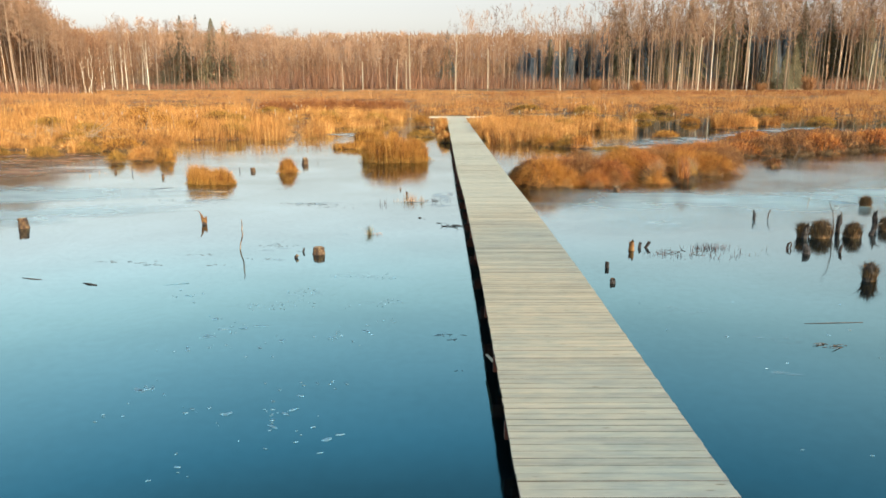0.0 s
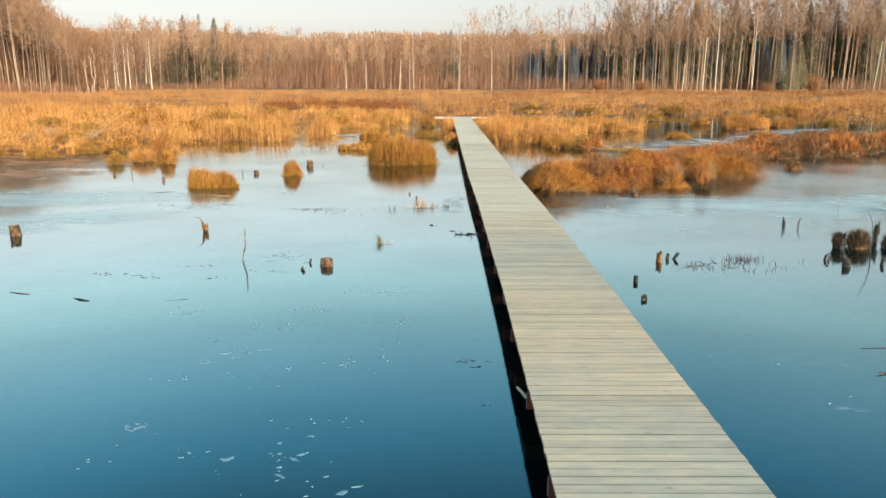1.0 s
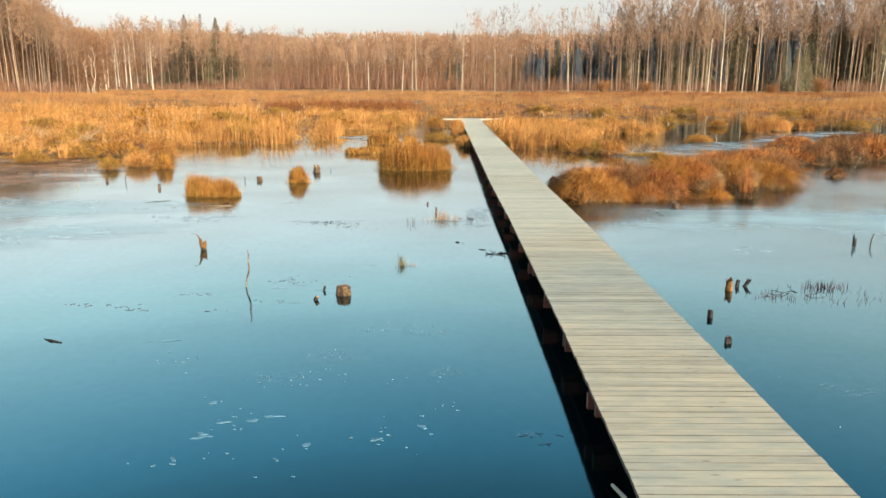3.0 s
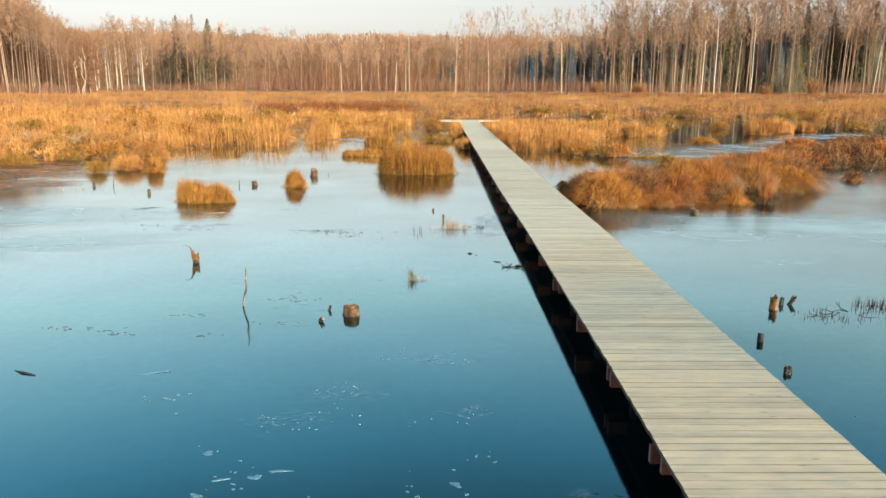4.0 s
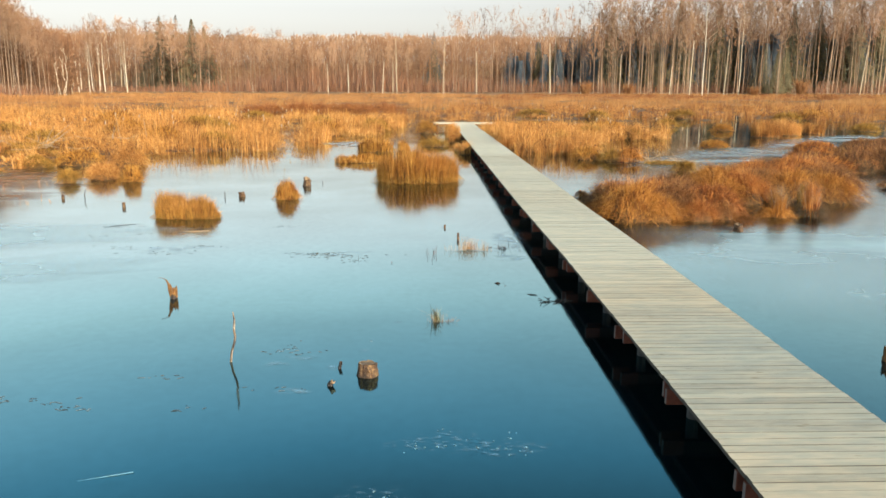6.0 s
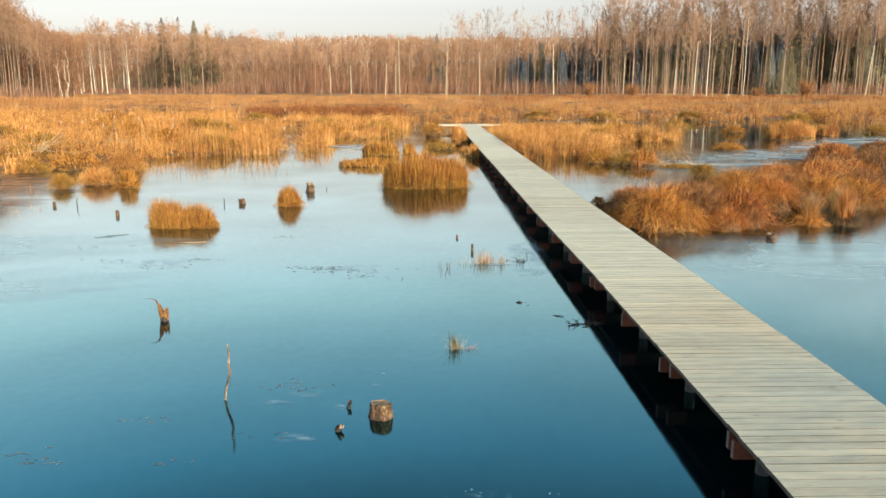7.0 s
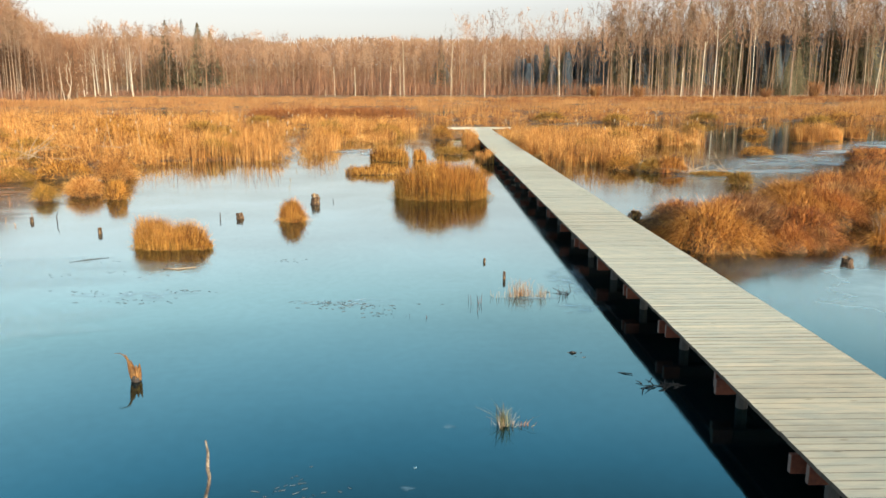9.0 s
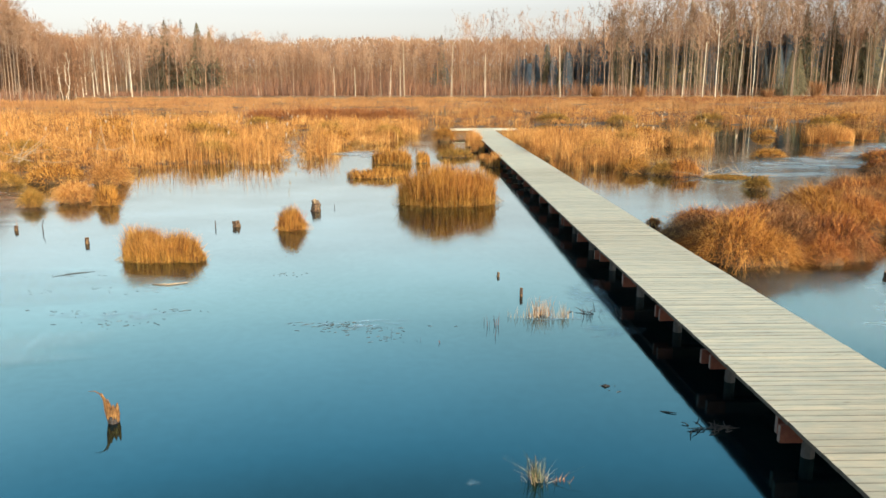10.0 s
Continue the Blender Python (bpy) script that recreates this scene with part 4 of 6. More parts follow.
def make_snag(seed, h, r):
    t = thing("dead_tree", (0, 0, 0), "pale dead tree trunk with a broken top", "tree", "dead trunks in the marsh")
    q = np.random.default_rng(seed)
    zs = np.linspace(0, 1, 6)
    lean = q.normal(0, 0.012, 2)
    V, F = tube(np.c_[np.outer(zs, lean * h) + np.cumsum(q.normal(0, 0.004 * h, (6, 2)), 0), zs * h - 0.5], r * (1 - 0.45 * zs), 6, 0.1, seed)
    stubs = [(V, F)]
    for k in range(4):
        s = q.uniform(0.4, 0.95)
        p = np.array([lean[0] * h * s, lean[1] * h * s, s * h - 0.5])
        a = q.uniform(0, 6.283)
        stubs.append(tube([p, p + np.array([math.cos(a), math.sin(a), 0.9]) * h * q.uniform(0.05, 0.12)], [r * 0.3, r * 0.1], 4))
    V, F = join(*stubs)
    link_mesh("trunk", V, F, SNAG, t)
    return t


def make_spruce(seed, needles, label, h=24.0):
    t = thing("spruce", (0, 0, 0), label, "tree", "spruces in the forest")
    q = np.random.default_rng(seed)
    V, F = tube([(0, 0, -0.5), (0, 0, h * 0.5), (0, 0, h)], [0.3, 0.18, 0.02], 6)
    link_mesh("trunk", V, F, BRANCH, t)
    n = 2300
    s = q.uniform(0.06, 1.0, n)
    az = q.uniform(0, 6.283, n)
    reach = (0.165 * h * (1 - s) ** 0.9 + 0.05) * (0.78 + 0.32 * np.sin(5 * az + 40 * s))
    u = np.sqrt(q.random(n))
    base = np.stack([np.cos(az) * reach * u, np.sin(az) * reach * u, s * h - 0.30 * reach * u + 0.15], -1)
    hang = np.stack([np.cos(az) * q.uniform(0.1, 0.7, n), np.sin(az) * q.uniform(0.1, 0.7, n), -q.uniform(0.35, 1.1, n)], -1)
    V, F = slivers(base, hang * (0.22 + 0.062 * h * (1 - s))[:, None], q.uniform(0.18, 0.45, n) * (0.35 + 0.65 * (1 - s)))
    link_mesh("needles", V, F, needles, t)
    return t


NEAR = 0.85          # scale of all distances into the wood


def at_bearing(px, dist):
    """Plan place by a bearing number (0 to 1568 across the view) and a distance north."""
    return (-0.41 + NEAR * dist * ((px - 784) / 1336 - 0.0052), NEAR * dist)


TALL = [make_tree(200 + k, BARK, "tall bare alder with a slender pale trunk and fine twigs", h=26, r=0.086, crown_from=(0.48, 0.58, 0.60, 0.45, 0.66, 0.54)[k], limbs=(24, 21, 18, 26, 17, 22)[k], spread=(0.12, 0.10, 0.135, 0.11, 0.09, 0.14)[k]) for k in range(6)]
THIN = [make_tree(220 + k, BARK, "slender bare alder with a thin open crown", h=26, r=0.090, crown_from=(0.6, 0.52, 0.66)[k], limbs=(11, 13, 9)[k], twigs=3, spread=(0.15, 0.13, 0.16)[k]) for k in range(3)]
WHITE = [make_tree(230 + k, BIRCH, "bare birch with a white trunk and fine brown twigs", h=24, r=0.22, crown_from=0.4, limbs=22) for k in range(2)]
SNAGS = [make_snag(250 + k, 10, 0.24) for k in range(3)]
SPRUCES = [make_spruce(260 + k, SPRUCE_LIT, "olive-brown spruce tree among bare trunks") for k in range(2)]
DARK_SPRUCES = [make_spruce(264 + k, SPRUCE, "dark spruce tree tinted blue-grey for haze, among bare trunks") for k in range(2)]
used = set()


lean = np.random.default_rng(79)


def plant(kinds, k, px, dist, h, base_h, sink=0.0, fat=1.0, tilt=1.6):
    x, y = at_bearing(px, dist)
    z = float(ground_height(np.array(x), np.array(y)))
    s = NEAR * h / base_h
    m = pose(x, y, max(z, -0.4) - sink, lean.normal(0, tilt), lean.normal(0, tilt), (k * 137.5) % 360) @ Matrix.Diagonal((s * fat, s * fat, s, 1))
    src = next((t for t in kinds if t.name not in used), kinds[(k * 7 + k // 3) % len(kinds)])
    if src.name in used:
        copy_thing(src, m @ Matrix.Diagonal([1 / v for v in src.scale] + [1]))
    else:
        used.add(src.name)
        src.matrix_world = m


q = np.random.default_rng(77)
k = 0
for px in np.arange(-90, 178, 3.5):                       # near block on one flank
    top = np.interp(px, [-90, 0, 60, 110, 150, 180], [-75, -56, -36, 4, 36, 48])
    dist = q.uniform(168, 215)
    plant(TALL, k, px + q.uniform(-5, 5), dist, (165 - top) / 1336 * dist * q.uniform(0.84, 1.06), 26, fat=q.uniform(1.1, 1.6), tilt=2.2)
    k += 1
for px in np.arange(182, 815, 5.0):                       # far middle
    top = np.interp(px, [180, 250, 340, 440, 560, 620, 700, 815], [38, 30, 34, 50, 57, 63, 60, 60])
    dist = q.uniform(285, 345)
    hgt = (158 - top) / 1336 * dist * q.uniform(0.72, 1.04)
    plant(WHITE if 195 < px < 300 and k % 2 == 0 else TALL, k, px + q.uniform(-7, 7), dist, hgt, 26, fat=q.uniform(0.85, 1.15))
    k += 1
for px in np.arange(818, 1660, 5.6):                      # tall flank on the other side
    top = np.interp(px, [818, 850, 950, 1060, 1110, 1200, 1300, 1660], [45, 14, 20, 12, -6, -34, -52, -60])
    dist = q.uniform(262, 320)
    hgt = (160 - top) / 1336 * dist * q.uniform(0.72, 1.05)
    plant(THIN if px < 1075 and k % 4 else TALL, k, px + q.uniform(-8, 8), dist, hgt if px > 1075 or k % 4 else hgt * 0.75, 26, fat=q.uniform(0.75, 1.1), tilt=1.1)
    k += 1
for px in np.arange(1082, 1262, 5.0):                     # a close stand of thin pale stems
    dist = q.uniform(255, 300)
    plant(THIN, k, px + q.uniform(-6, 6), dist, (160 - q.uniform(8, 60)) / 1336 * dist, 26, fat=q.uniform(0.8, 1.15), tilt=1.0)
    k += 1
for px, top, dist in [(199, 88, 268), (229, 133, 255), (264, 138, 255), (500, 140, 270), (660, 108, 275), (704, 120, 275), (718, 104, 275), (735, 106, 275), (742, 64, 275), (626, 108, 275), (876, 84, 262), (955, 130, 262), (1002, 70, 262), (1054, 132, 262), (1272, 92, 250), (1298, 60, 250), (1392, 132, 250), (1556, 102, 250), (1535, 70, 252), (1205, 108, 250), (1240, 64, 255), (918, 122, 265), (1120, 88, 262), (610, 145, 270), (820, 62, 270)]:
    plant(SNAGS, k, px, dist, (163 - top) / 1336 * dist, 10, fat=0.55 if top > 100 else 0.4)
    k += 1
for px, top, dist in [(348, 34, 338), (374, 32, 342), (403, 38, 338), (426, 52, 342), (330, 56, 340), (190, 120, 260), (1055, 35, 325), (1075, 50, 330), (1010, 60, 330), (1040, 62, 335), (1215, 40, 328), (1260, 50, 325), (1290, 35, 330), (1320, 20, 326), (1345, 45, 325), (1365, 60, 300), (1405, 62, 300), (1425, 45, 330), (1455, 40, 328), (1480, 35, 330), (1515, 30, 325), (1545, 25, 330), (1580, 30, 325), (1620, 30, 325), (985, 58, 335), (1190, 55, 335), (1100, 55, 330), (960, 62, 335), (805, 58, 350), (935, 66, 335), (1130, 60, 335), (1380, 70, 330), (1500, 60, 335), (1240, 60, 338), (1105, 2, 322), (1135, -8, 326), (1178, 0, 324), (1222, -14, 326), (1288, -10, 324), (1312, 6, 322), (1358, 40, 290), (1388, 66, 288), (1418, -6, 326), (1462, 0, 324), (1492, -14, 328), (1530, 4, 322), (1572, -8, 326), (1068, 30, 322), (1048, 20, 330), (805, 44, 352)]:
    top += 0 if px < 500 else 14
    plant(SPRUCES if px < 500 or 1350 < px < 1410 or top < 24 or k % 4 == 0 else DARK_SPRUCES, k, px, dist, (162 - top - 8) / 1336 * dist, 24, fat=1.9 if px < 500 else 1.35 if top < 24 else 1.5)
    k += 1

# a tall forked birch and two russet bushes that stand out from the rest
fork = make_tree(241, BIRCH, "tall pale birch with wide forked limbs", h=29, r=0.13, crown_from=0.5, limbs=18, twigs=5, spread=0.22)
fork.matrix_world = pose(*at_bearing(1262, 256), 0, 0, 0, 40)
fork = make_tree(242, BIRCH, "tall pale tree with wide forked limbs", h=26.4, r=0.12, crown_from=0.55, limbs=16, twigs=5, spread=0.2)
fork.matrix_world = pose(*at_bearing(1325, 258), 0, 0, 0, 130)
for k, (px, dist, h, r) in enumerate([(1432, 252, 5.2, 2.2), (1062, 258, 4.2, 2.0), (1135, 256, 3.9, 1.9), (1350, 254, 3.0, 2.0)]):
    b = thing("shrub", (*at_bearing(px, dist), 0), "rust-coloured leafless shrub at the forest's foot", "shrub", "shrubs at the forest's foot")
    q2 = np.random.default_rng(620 + k)
    n = 700
    rad, ang = r * 0.35 * np.sqrt(q2.random(n)), q2.uniform(0, 6.283, n)
    hh = h * q2.uniform(0.35, 1.0, n)
    V, F = blades(np.stack([rad * np.cos(ang), rad * np.sin(ang), np.full(n, -0.2)], -1), hh, r * q2.uniform(0.1, 1.0, n), ang + q2.normal(0, 0.4, n), q2.uniform(0.05, 0.14, n), q2.uniform(0, 3.14, n), 3)
    link_mesh("foliage", V, F, RUSTY_BUSH, b)

def crooked_birch(px, dist, h, seed):
    """A short white birch whose stem bends to and fro."""
    q3 = np.random.default_rng(seed)
    t = thing("bare_birch", (*at_bearing(px, dist), 0), "short crooked birch with a bright white trunk", "tree", "crooked birches at the marsh edge")
    zs = np.linspace(0, 1, 9)
    pts = np.c_[np.cumsum(q3.normal(0, 0.035 * h, 9)), np.cumsum(q3.normal(0, 0.02 * h, 9)), zs * h]
    pts[:, :2] -= pts[0, :2]
    V, F = tube(pts, 0.055 * (1 - 0.5 * zs), 7)
    stem = link_mesh("trunk", V, F, BIRCH, t, smooth=True)
    for k in (4, 5, 6, 7):
        a = q3.uniform(0, 6.283)
        end = pts[k] + np.array([math.cos(a), math.sin(a) * 0.5, 1.2]) * h * 0.1
        V, F = tube([pts[k], (pts[k] + end) / 2 + (0.1, 0, 0), end], [0.027, 0.022, 0.010], 5)
        link_mesh("limb", V, F, BIRCH, stem, smooth=True)


for px, h, seed in ((189, 10.0, 801), (194, 8.2, 802), (183, 7.2, 803)):
    crooked_birch(px, 197, h, seed)

# dark conifers closing the wood, uncountable
q2 = np.random.default_rng(78)
m, per = 110, 640
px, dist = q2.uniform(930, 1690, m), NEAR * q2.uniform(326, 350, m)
top = np.interp(px, [330, 440, 930, 1000, 1200, 1690], [82, 92, 92, 80, 66, 58]) + q2.uniform(-6, 22, m)
hh = (156 - top) / 1336 * dist
cx, cy = -0.41 + dist * ((px - 784) / 1336 - 0.0052), dist
c = np.repeat(np.arange(m), per)
s, az = q2.random(m * per), q2.uniform(0, 6.283, m * per)
reach = (0.16 * hh[c] * (1 - s) ** 0.9 + 0.3) * np.sqrt(q2.random(m * per))
base = np.stack([cx[c] + np.cos(az) * reach, cy[c] + np.sin(az) * reach, ground_height(cx, cy)[c] + s * hh[c] + 0.6 - 0.3 * reach], -1)
hang = np.stack([np.cos(az) * 0.5, np.sin(az) * 0.5, -q2.uniform(0.6, 1.6, m * per)], -1)
V, F = slivers(base, hang * 1.6, q2.uniform(0.5, 1.1, m * per))
tagged(link_mesh("far_conifers", V, F, SPRUCE), "dark conifers tinted blue-grey for haze, deep in the wood", "woods", kind="stuff")

# woods behind: thin stems and brown twigs, uncountable
n = 1700
px, dist = q.uniform(-120, 1700, n), q.uniform(330, 400, n)
px[:330], dist[:330] = q.uniform(-120, 200, 330), q.uniform(205, 245, 330)
px[330:600], dist[330:600] = q.uniform(1060, 1700, 270), q.uniform(330, 360, 270)
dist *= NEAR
top = np.interp(px, [-120, 0, 110, 160, 200, 340, 440, 560, 700, 840, 870, 1060, 1110, 1250, 1700], [-45, -25, 10, 45, 50, 48, 66, 72, 64, 62, 55, 50, 44, 22, 12])
hh = (156 - top) / 1336 * dist * q.uniform(0.75, 1.03, n)
bx, by = -0.41 + dist * ((px - 784) / 1336 - 0.0052), dist
bz = ground_height(bx, by) - 0.3
V, F = blades(np.stack([bx, by, bz], -1), hh, hh * 0.03, q.uniform(0, 6.283, n), q.uniform(0.08, 0.26, n), q.normal(0, 0.3, n), 3, 0, 0.3)
tagged(link_mesh("far_trunks", V, F, WOODS), "dense brown bare trunks of the far wood", "woods", kind="stuff")
n = 135000
pick = np.where(q.random(n) < 0.13, q.integers(330, 600, n), np.where(q.random(n) < 0.28, q.integers(0, 330, n), q.integers(0, len(bx), n)))
s = np.where((pick > 329) & (pick < 600), q.uniform(0.25, 1.0, n), q.uniform(0.12, 1.0, n) ** 0.8)
ln = q.uniform(1.5, 4.0, n) * np.where(pick < 330, 0.6, 1.0)
a, up = q.uniform(0, 6.283, n), q.uniform(0.15, 0.9, n)
V, F = slivers(np.stack([bx[pick] + q.normal(0, 2.2, n), by[pick] + q.normal(0, 2, n), bz[pick] + hh[pick] * s * 0.95], -1), ln[:, None] * np.stack([np.cos(a) * (1 - up), np.sin(a) * (1 - up), up], -1), np.where(pick < 330, q.uniform(0.06, 0.16, n), q.uniform(0.07, 0.17, n)))
tagged(link_mesh("far_twigs", V, F, WOODS), "hazy brown twigs of the far wood", "woods", kind="stuff")
n = 62000                                                 # the wood on the rise behind
px, dist = q.uniform(-120, 1700, n), q.uniform(375, 430, n)
bx, by = -0.41 + dist * ((px - 784) / 1336 - 0.0052), dist
crest = 2.6 + (158 - np.interp(px, [-120, 300, 560, 640, 800, 1700], [60, 66, 72, 68, 70, 62])) / 1336 * dist
bz = 3 + (crest - 6) * q.uniform(0, 1, n) ** 0.7 * (0.88 + 0.2 * value_noise(bx, by, 9, 21))
a, up, ln = q.uniform(0, 6.283, n), q.uniform(0.3, 1.0, n), q.uniform(1.2, 3.2, n)
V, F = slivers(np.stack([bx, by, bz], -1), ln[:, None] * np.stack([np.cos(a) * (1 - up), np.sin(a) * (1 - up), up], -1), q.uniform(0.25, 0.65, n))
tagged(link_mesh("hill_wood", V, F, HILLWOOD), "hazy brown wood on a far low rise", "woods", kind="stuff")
n = 16000
px = q.uniform(-120, 1700, n)
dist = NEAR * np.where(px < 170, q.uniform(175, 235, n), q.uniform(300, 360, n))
low = np.interp(px, [-120, 170, 400, 560, 600, 740, 780, 1100, 1700], [2.5, 2.5, 4, 7.5, 10, 10, 7, 5, 5])
bx, by = -0.41 + dist * ((px - 784) / 1336 - 0.0052), dist
hh = low * q.uniform(0.25, 1.0, n) * (0.4 + value_noise(bx, by, 14, 5))
V, F = blades(np.stack([bx, by, ground_height(bx, by) - 0.2], -1), hh, hh * q.uniform(0.05, 0.4, n), q.uniform(0, 6.283, n), q.uniform(0.10, 0.25, n), q.normal(0, 0.7, n), 2, 0, 0.25)
tagged(link_mesh("undergrowth", V, F, SHRUB), "russet leafless shrubs under the forest's edge", "shrubs", kind="stuff")

# ---- stumps, posts and sticks in the water ----
def stump(place, r, h, label, seed, lean=(0, 0), ragged=0.25, name="tree_stump", cut=True, sides=20, bark=None, face=None):
    q = np.random.default_rng(seed)
    t = thing(name, (*place, 0), label, "stump", "stumps and posts in the water")
    zs = [-0.15, 0.0, 0.18 * h, 0.38 * h, 0.58 * h, 0.8 * h, h]
    V, F = [], []
    rotten = min(1.0, ragged * 2.2)
    a = np.arange(sides) * 2 * math.pi / sides
    lump = 1 + 0.10 * np.sin(2 * a + q.uniform(0, 6)) + 0.07 * np.sin(5 * a + q.uniform(0, 6)) + 0.05 * q.uniform(-1, 1, sides)
    jag = ragged * h * (0.5 * np.sin(a + q.uniform(0, 6)) + 0.35 * np.sin(3 * a + q.uniform(0, 6)) + q.uniform(-0.6, 0.4, sides))
    drift = np.cumsum(q.normal(0, 0.16 * r * rotten, (len(zs), 2)), 0)
    girth = (1.18, 1.12, 1.03, 1.0, 0.98, 0.96, 0.92)
    for k, z in enumerate(zs):
        waist = 1 + 0.16 * rotten * q.uniform(-1, 1)
        for m in range(sides):
            rad = r * lump[m] * girth[k] * waist * (1 + 0.05 * q.uniform(-1, 1))
            V.append((rad * math.cos(a[m]) + lean[0] * z + drift[k, 0], rad * math.sin(a[m]) + lean[1] * z + drift[k, 1], z + (jag[m] * (0, 0, 0, 0, 0.2, 0.55, 1)[k])))
    for k in range(len(zs) - 1):
        for m in range(sides):
            F.append([k * sides + m, k * sides + (m + 1) % sides, (k + 1) * sides + (m + 1) % sides, (k + 1) * sides + m])
    link_mesh("bark", V, F, bark or STUMP, t)
    top = [V[-sides + s] for s in range(sides)]
    mx, my = lean[0] * h + drift[-1, 0], lean[1] * h + drift[-1, 1]
    low = h * (0.97 - ragged * 0.9)
    inner = [(x * 0.86 + mx * 0.14, y * 0.86 + my * 0.14, low + 0.03 * h * q.uniform(-1, 1)) for x, y, z in top]
    V2 = top + inner + [(mx, my, low - 0.02 * h)]
    F2 = [[s, (s + 1) % sides, sides + (s + 1) % sides, sides + s] for s in range(sides)] + [[sides + s, sides + (s + 1) % sides, 2 * sides] for s in range(sides)]
    link_mesh("cut_face", V2, F2, face or STUMP_CUT, t, "grey weathered end grain")
    return t


def stick(points, radii, label, mat=TWIG, name="stick", sides=7, seed=0, category="stick", twigs=()):
    V, F = tube(points, radii, sides, 0.15, seed)
    ob = tagged(link_mesh(name, V, F, mat, smooth=True), label, category, "stumps and posts in the water")
    return ob


stump((-1.92, 11.66), 0.087, 0.12, "short sawn tree stump with weathered bark in still water", 301, ragged=0.08)
stump((-7.77, 13.9), 0.095, 0.19, "short brown tree stump standing in still water", 302, ragged=0.08)
stump((-5.72, 23.1), 0.065, 0.115, "small brown stump standing in still water", 303, ragged=0.2)
stump((-4.47, 25.0), 0.11, 0.22, "broken brown stump behind a sedge tussock", 304, ragged=0.3)
stump((4.38, 18.55), 0.078, 0.14, "short pale-topped stump in still water", 305, ragged=0.15)
stump((2.33, 9.86), 0.036, 0.062, "low round dark stump in still water", 306, ragged=0.2, bark=SOAKED, face=DARK_TWIG)
stump((2.45, 10.76), 0.03, 0.085, "short dark post standing in still water", 307, ragged=0.1, bark=SOAKED, face=DARK_TWIG)
stump((3.1, 11.92), 0.042, 0.15, "ragged orange-brown stump in still water", 308, ragged=0.22, bark=ROTTEN, face=ROTTEN)
stump((3.27, 12.1), 0.022, 0.085, "thin leaning dark stump in still water", 309, lean=(0.25, 0), ragged=0.3, bark=SOAKED, face=DARK_TWIG)
stump((3.37, 12.12), 0.026, 0.095, "thin leaning brown stump in still water", 310, lean=(0.5, 0), ragged=0.3, bark=SOAKED, face=DARK_TWIG)
stump((5.81, 11.66), 0.055, 0.13, "low round dark stump in still water", 311, bark=SOAKED, face=DARK_TWIG)
stump((5.68, 12.06), 0.018, 0.09, "thin dark post leaning in still water", 312, lean=(0.3, 0), bark=SOAKED, face=DARK_TWIG)
stump((8.05, 13.75), 0.04, 0.28, "dark ragged stump beside a tussock", 313, ragged=0.4, bark=SOAKED, face=DARK_TWIG)
stump((6.24, 14.76), 0.03, 0.15, "dark forked stump in still water", 314, ragged=0.5, bark=SOAKED, face=DARK_TWIG)
stump((-7.9, 21.5), 0.036, 0.11, "thin brown post in still water", 315, ragged=0.1)
stump((-9.8, 22.8), 0.032, 0.10, "thin brown post in still water", 316, ragged=0.1)
stump((-0.80, 17.95), 0.02, 0.11, "thin dark post in still water", 317, ragged=0.1)


def splintered_stump(place, label, shards, seed):
    """A rotten stump split into upright shards: (offset, width, height, lean) each, over a dark wet foot."""
    t = thing("tree_stump", (*place, 0), label, "stump", "stumps and posts in the water")
    V, F = tube([(0, 0, -0.15), (0.004, 0, 0.0), (0.0, 0, 0.03), (0.002, 0, 0.06)], [0.05, 0.047, 0.044, 0.036], 14, 0.12, seed)
    link_mesh("foot", V, F, SOAKED, t, "black wet foot")
    for k, (x, y, w, h, lean) in enumerate(shards):
        V, F = tube([(x, y, 0.01), (x + lean * 0.35, y, h * 0.42), (x + lean * 0.6, y, h * 0.72), (x + lean, y, h)], [w, w * 0.95, w * 0.62, w * 0.12], 7, 0.22, seed + k)
        link_mesh("shard", V, F, ROTTEN, t)
    return t


splintered_stump((-4.52, 14.27), "ragged orange splintered stump in still water", [(-0.022, 0.0, 0.022, 0.25, -0.055), (-0.008, -0.018, 0.024, 0.17, -0.02), (0.012, -0.014, 0.024, 0.155, 0.004), (0.030, 0.004, 0.018, 0.165, 0.014), (0.018, 0.018, 0.022, 0.15, 0.012), (-0.012, 0.018, 0.022, 0.19, -0.03), (0.036, -0.012, 0.011, 0.11, 0.022)], 318)
stump((-2.23, 11.42), 0.025, 0.05, "tiny dark stump breaking the still water", 319, lean=(0.4, 0), ragged=0.4, bark=SOAKED, face=STUMP_CUT)
stump((-2.2, 11.83), 0.016, 0.06, "tiny brown stump breaking the still water", 320, lean=(0.2, 0), bark=SOAKED, face=DARK_TWIG)
stump((-1.0, 19.0), 0.02, 0.06, "tiny dark stump breaking the still water", 321)
stick([(-4.585, 14.27, 0.20), (-4.61, 14.27, 0.245), (-4.65, 14.27, 0.265), (-4.70, 14.27, 0.262)], [0.006, 0.005, 0.003, 0.0015], "wispy bent splinter on a broken stump", ROTTEN)
stick([(-3.27, 12.03, -0.1), (-3.26, 12.03, 0.0), (-3.245, 12.03, 0.10), (-3.215, 12.03, 0.20), (-3.205, 12.03, 0.26), (-3.215, 12.03, 0.31), (-3.205, 12.03, 0.42), (-3.215, 12.03, 0.5)], [0.012, 0.011, 0.011, 0.012, 0.011, 0.012, 0.009, 0.005], "pale bent dead stick rising from still water")
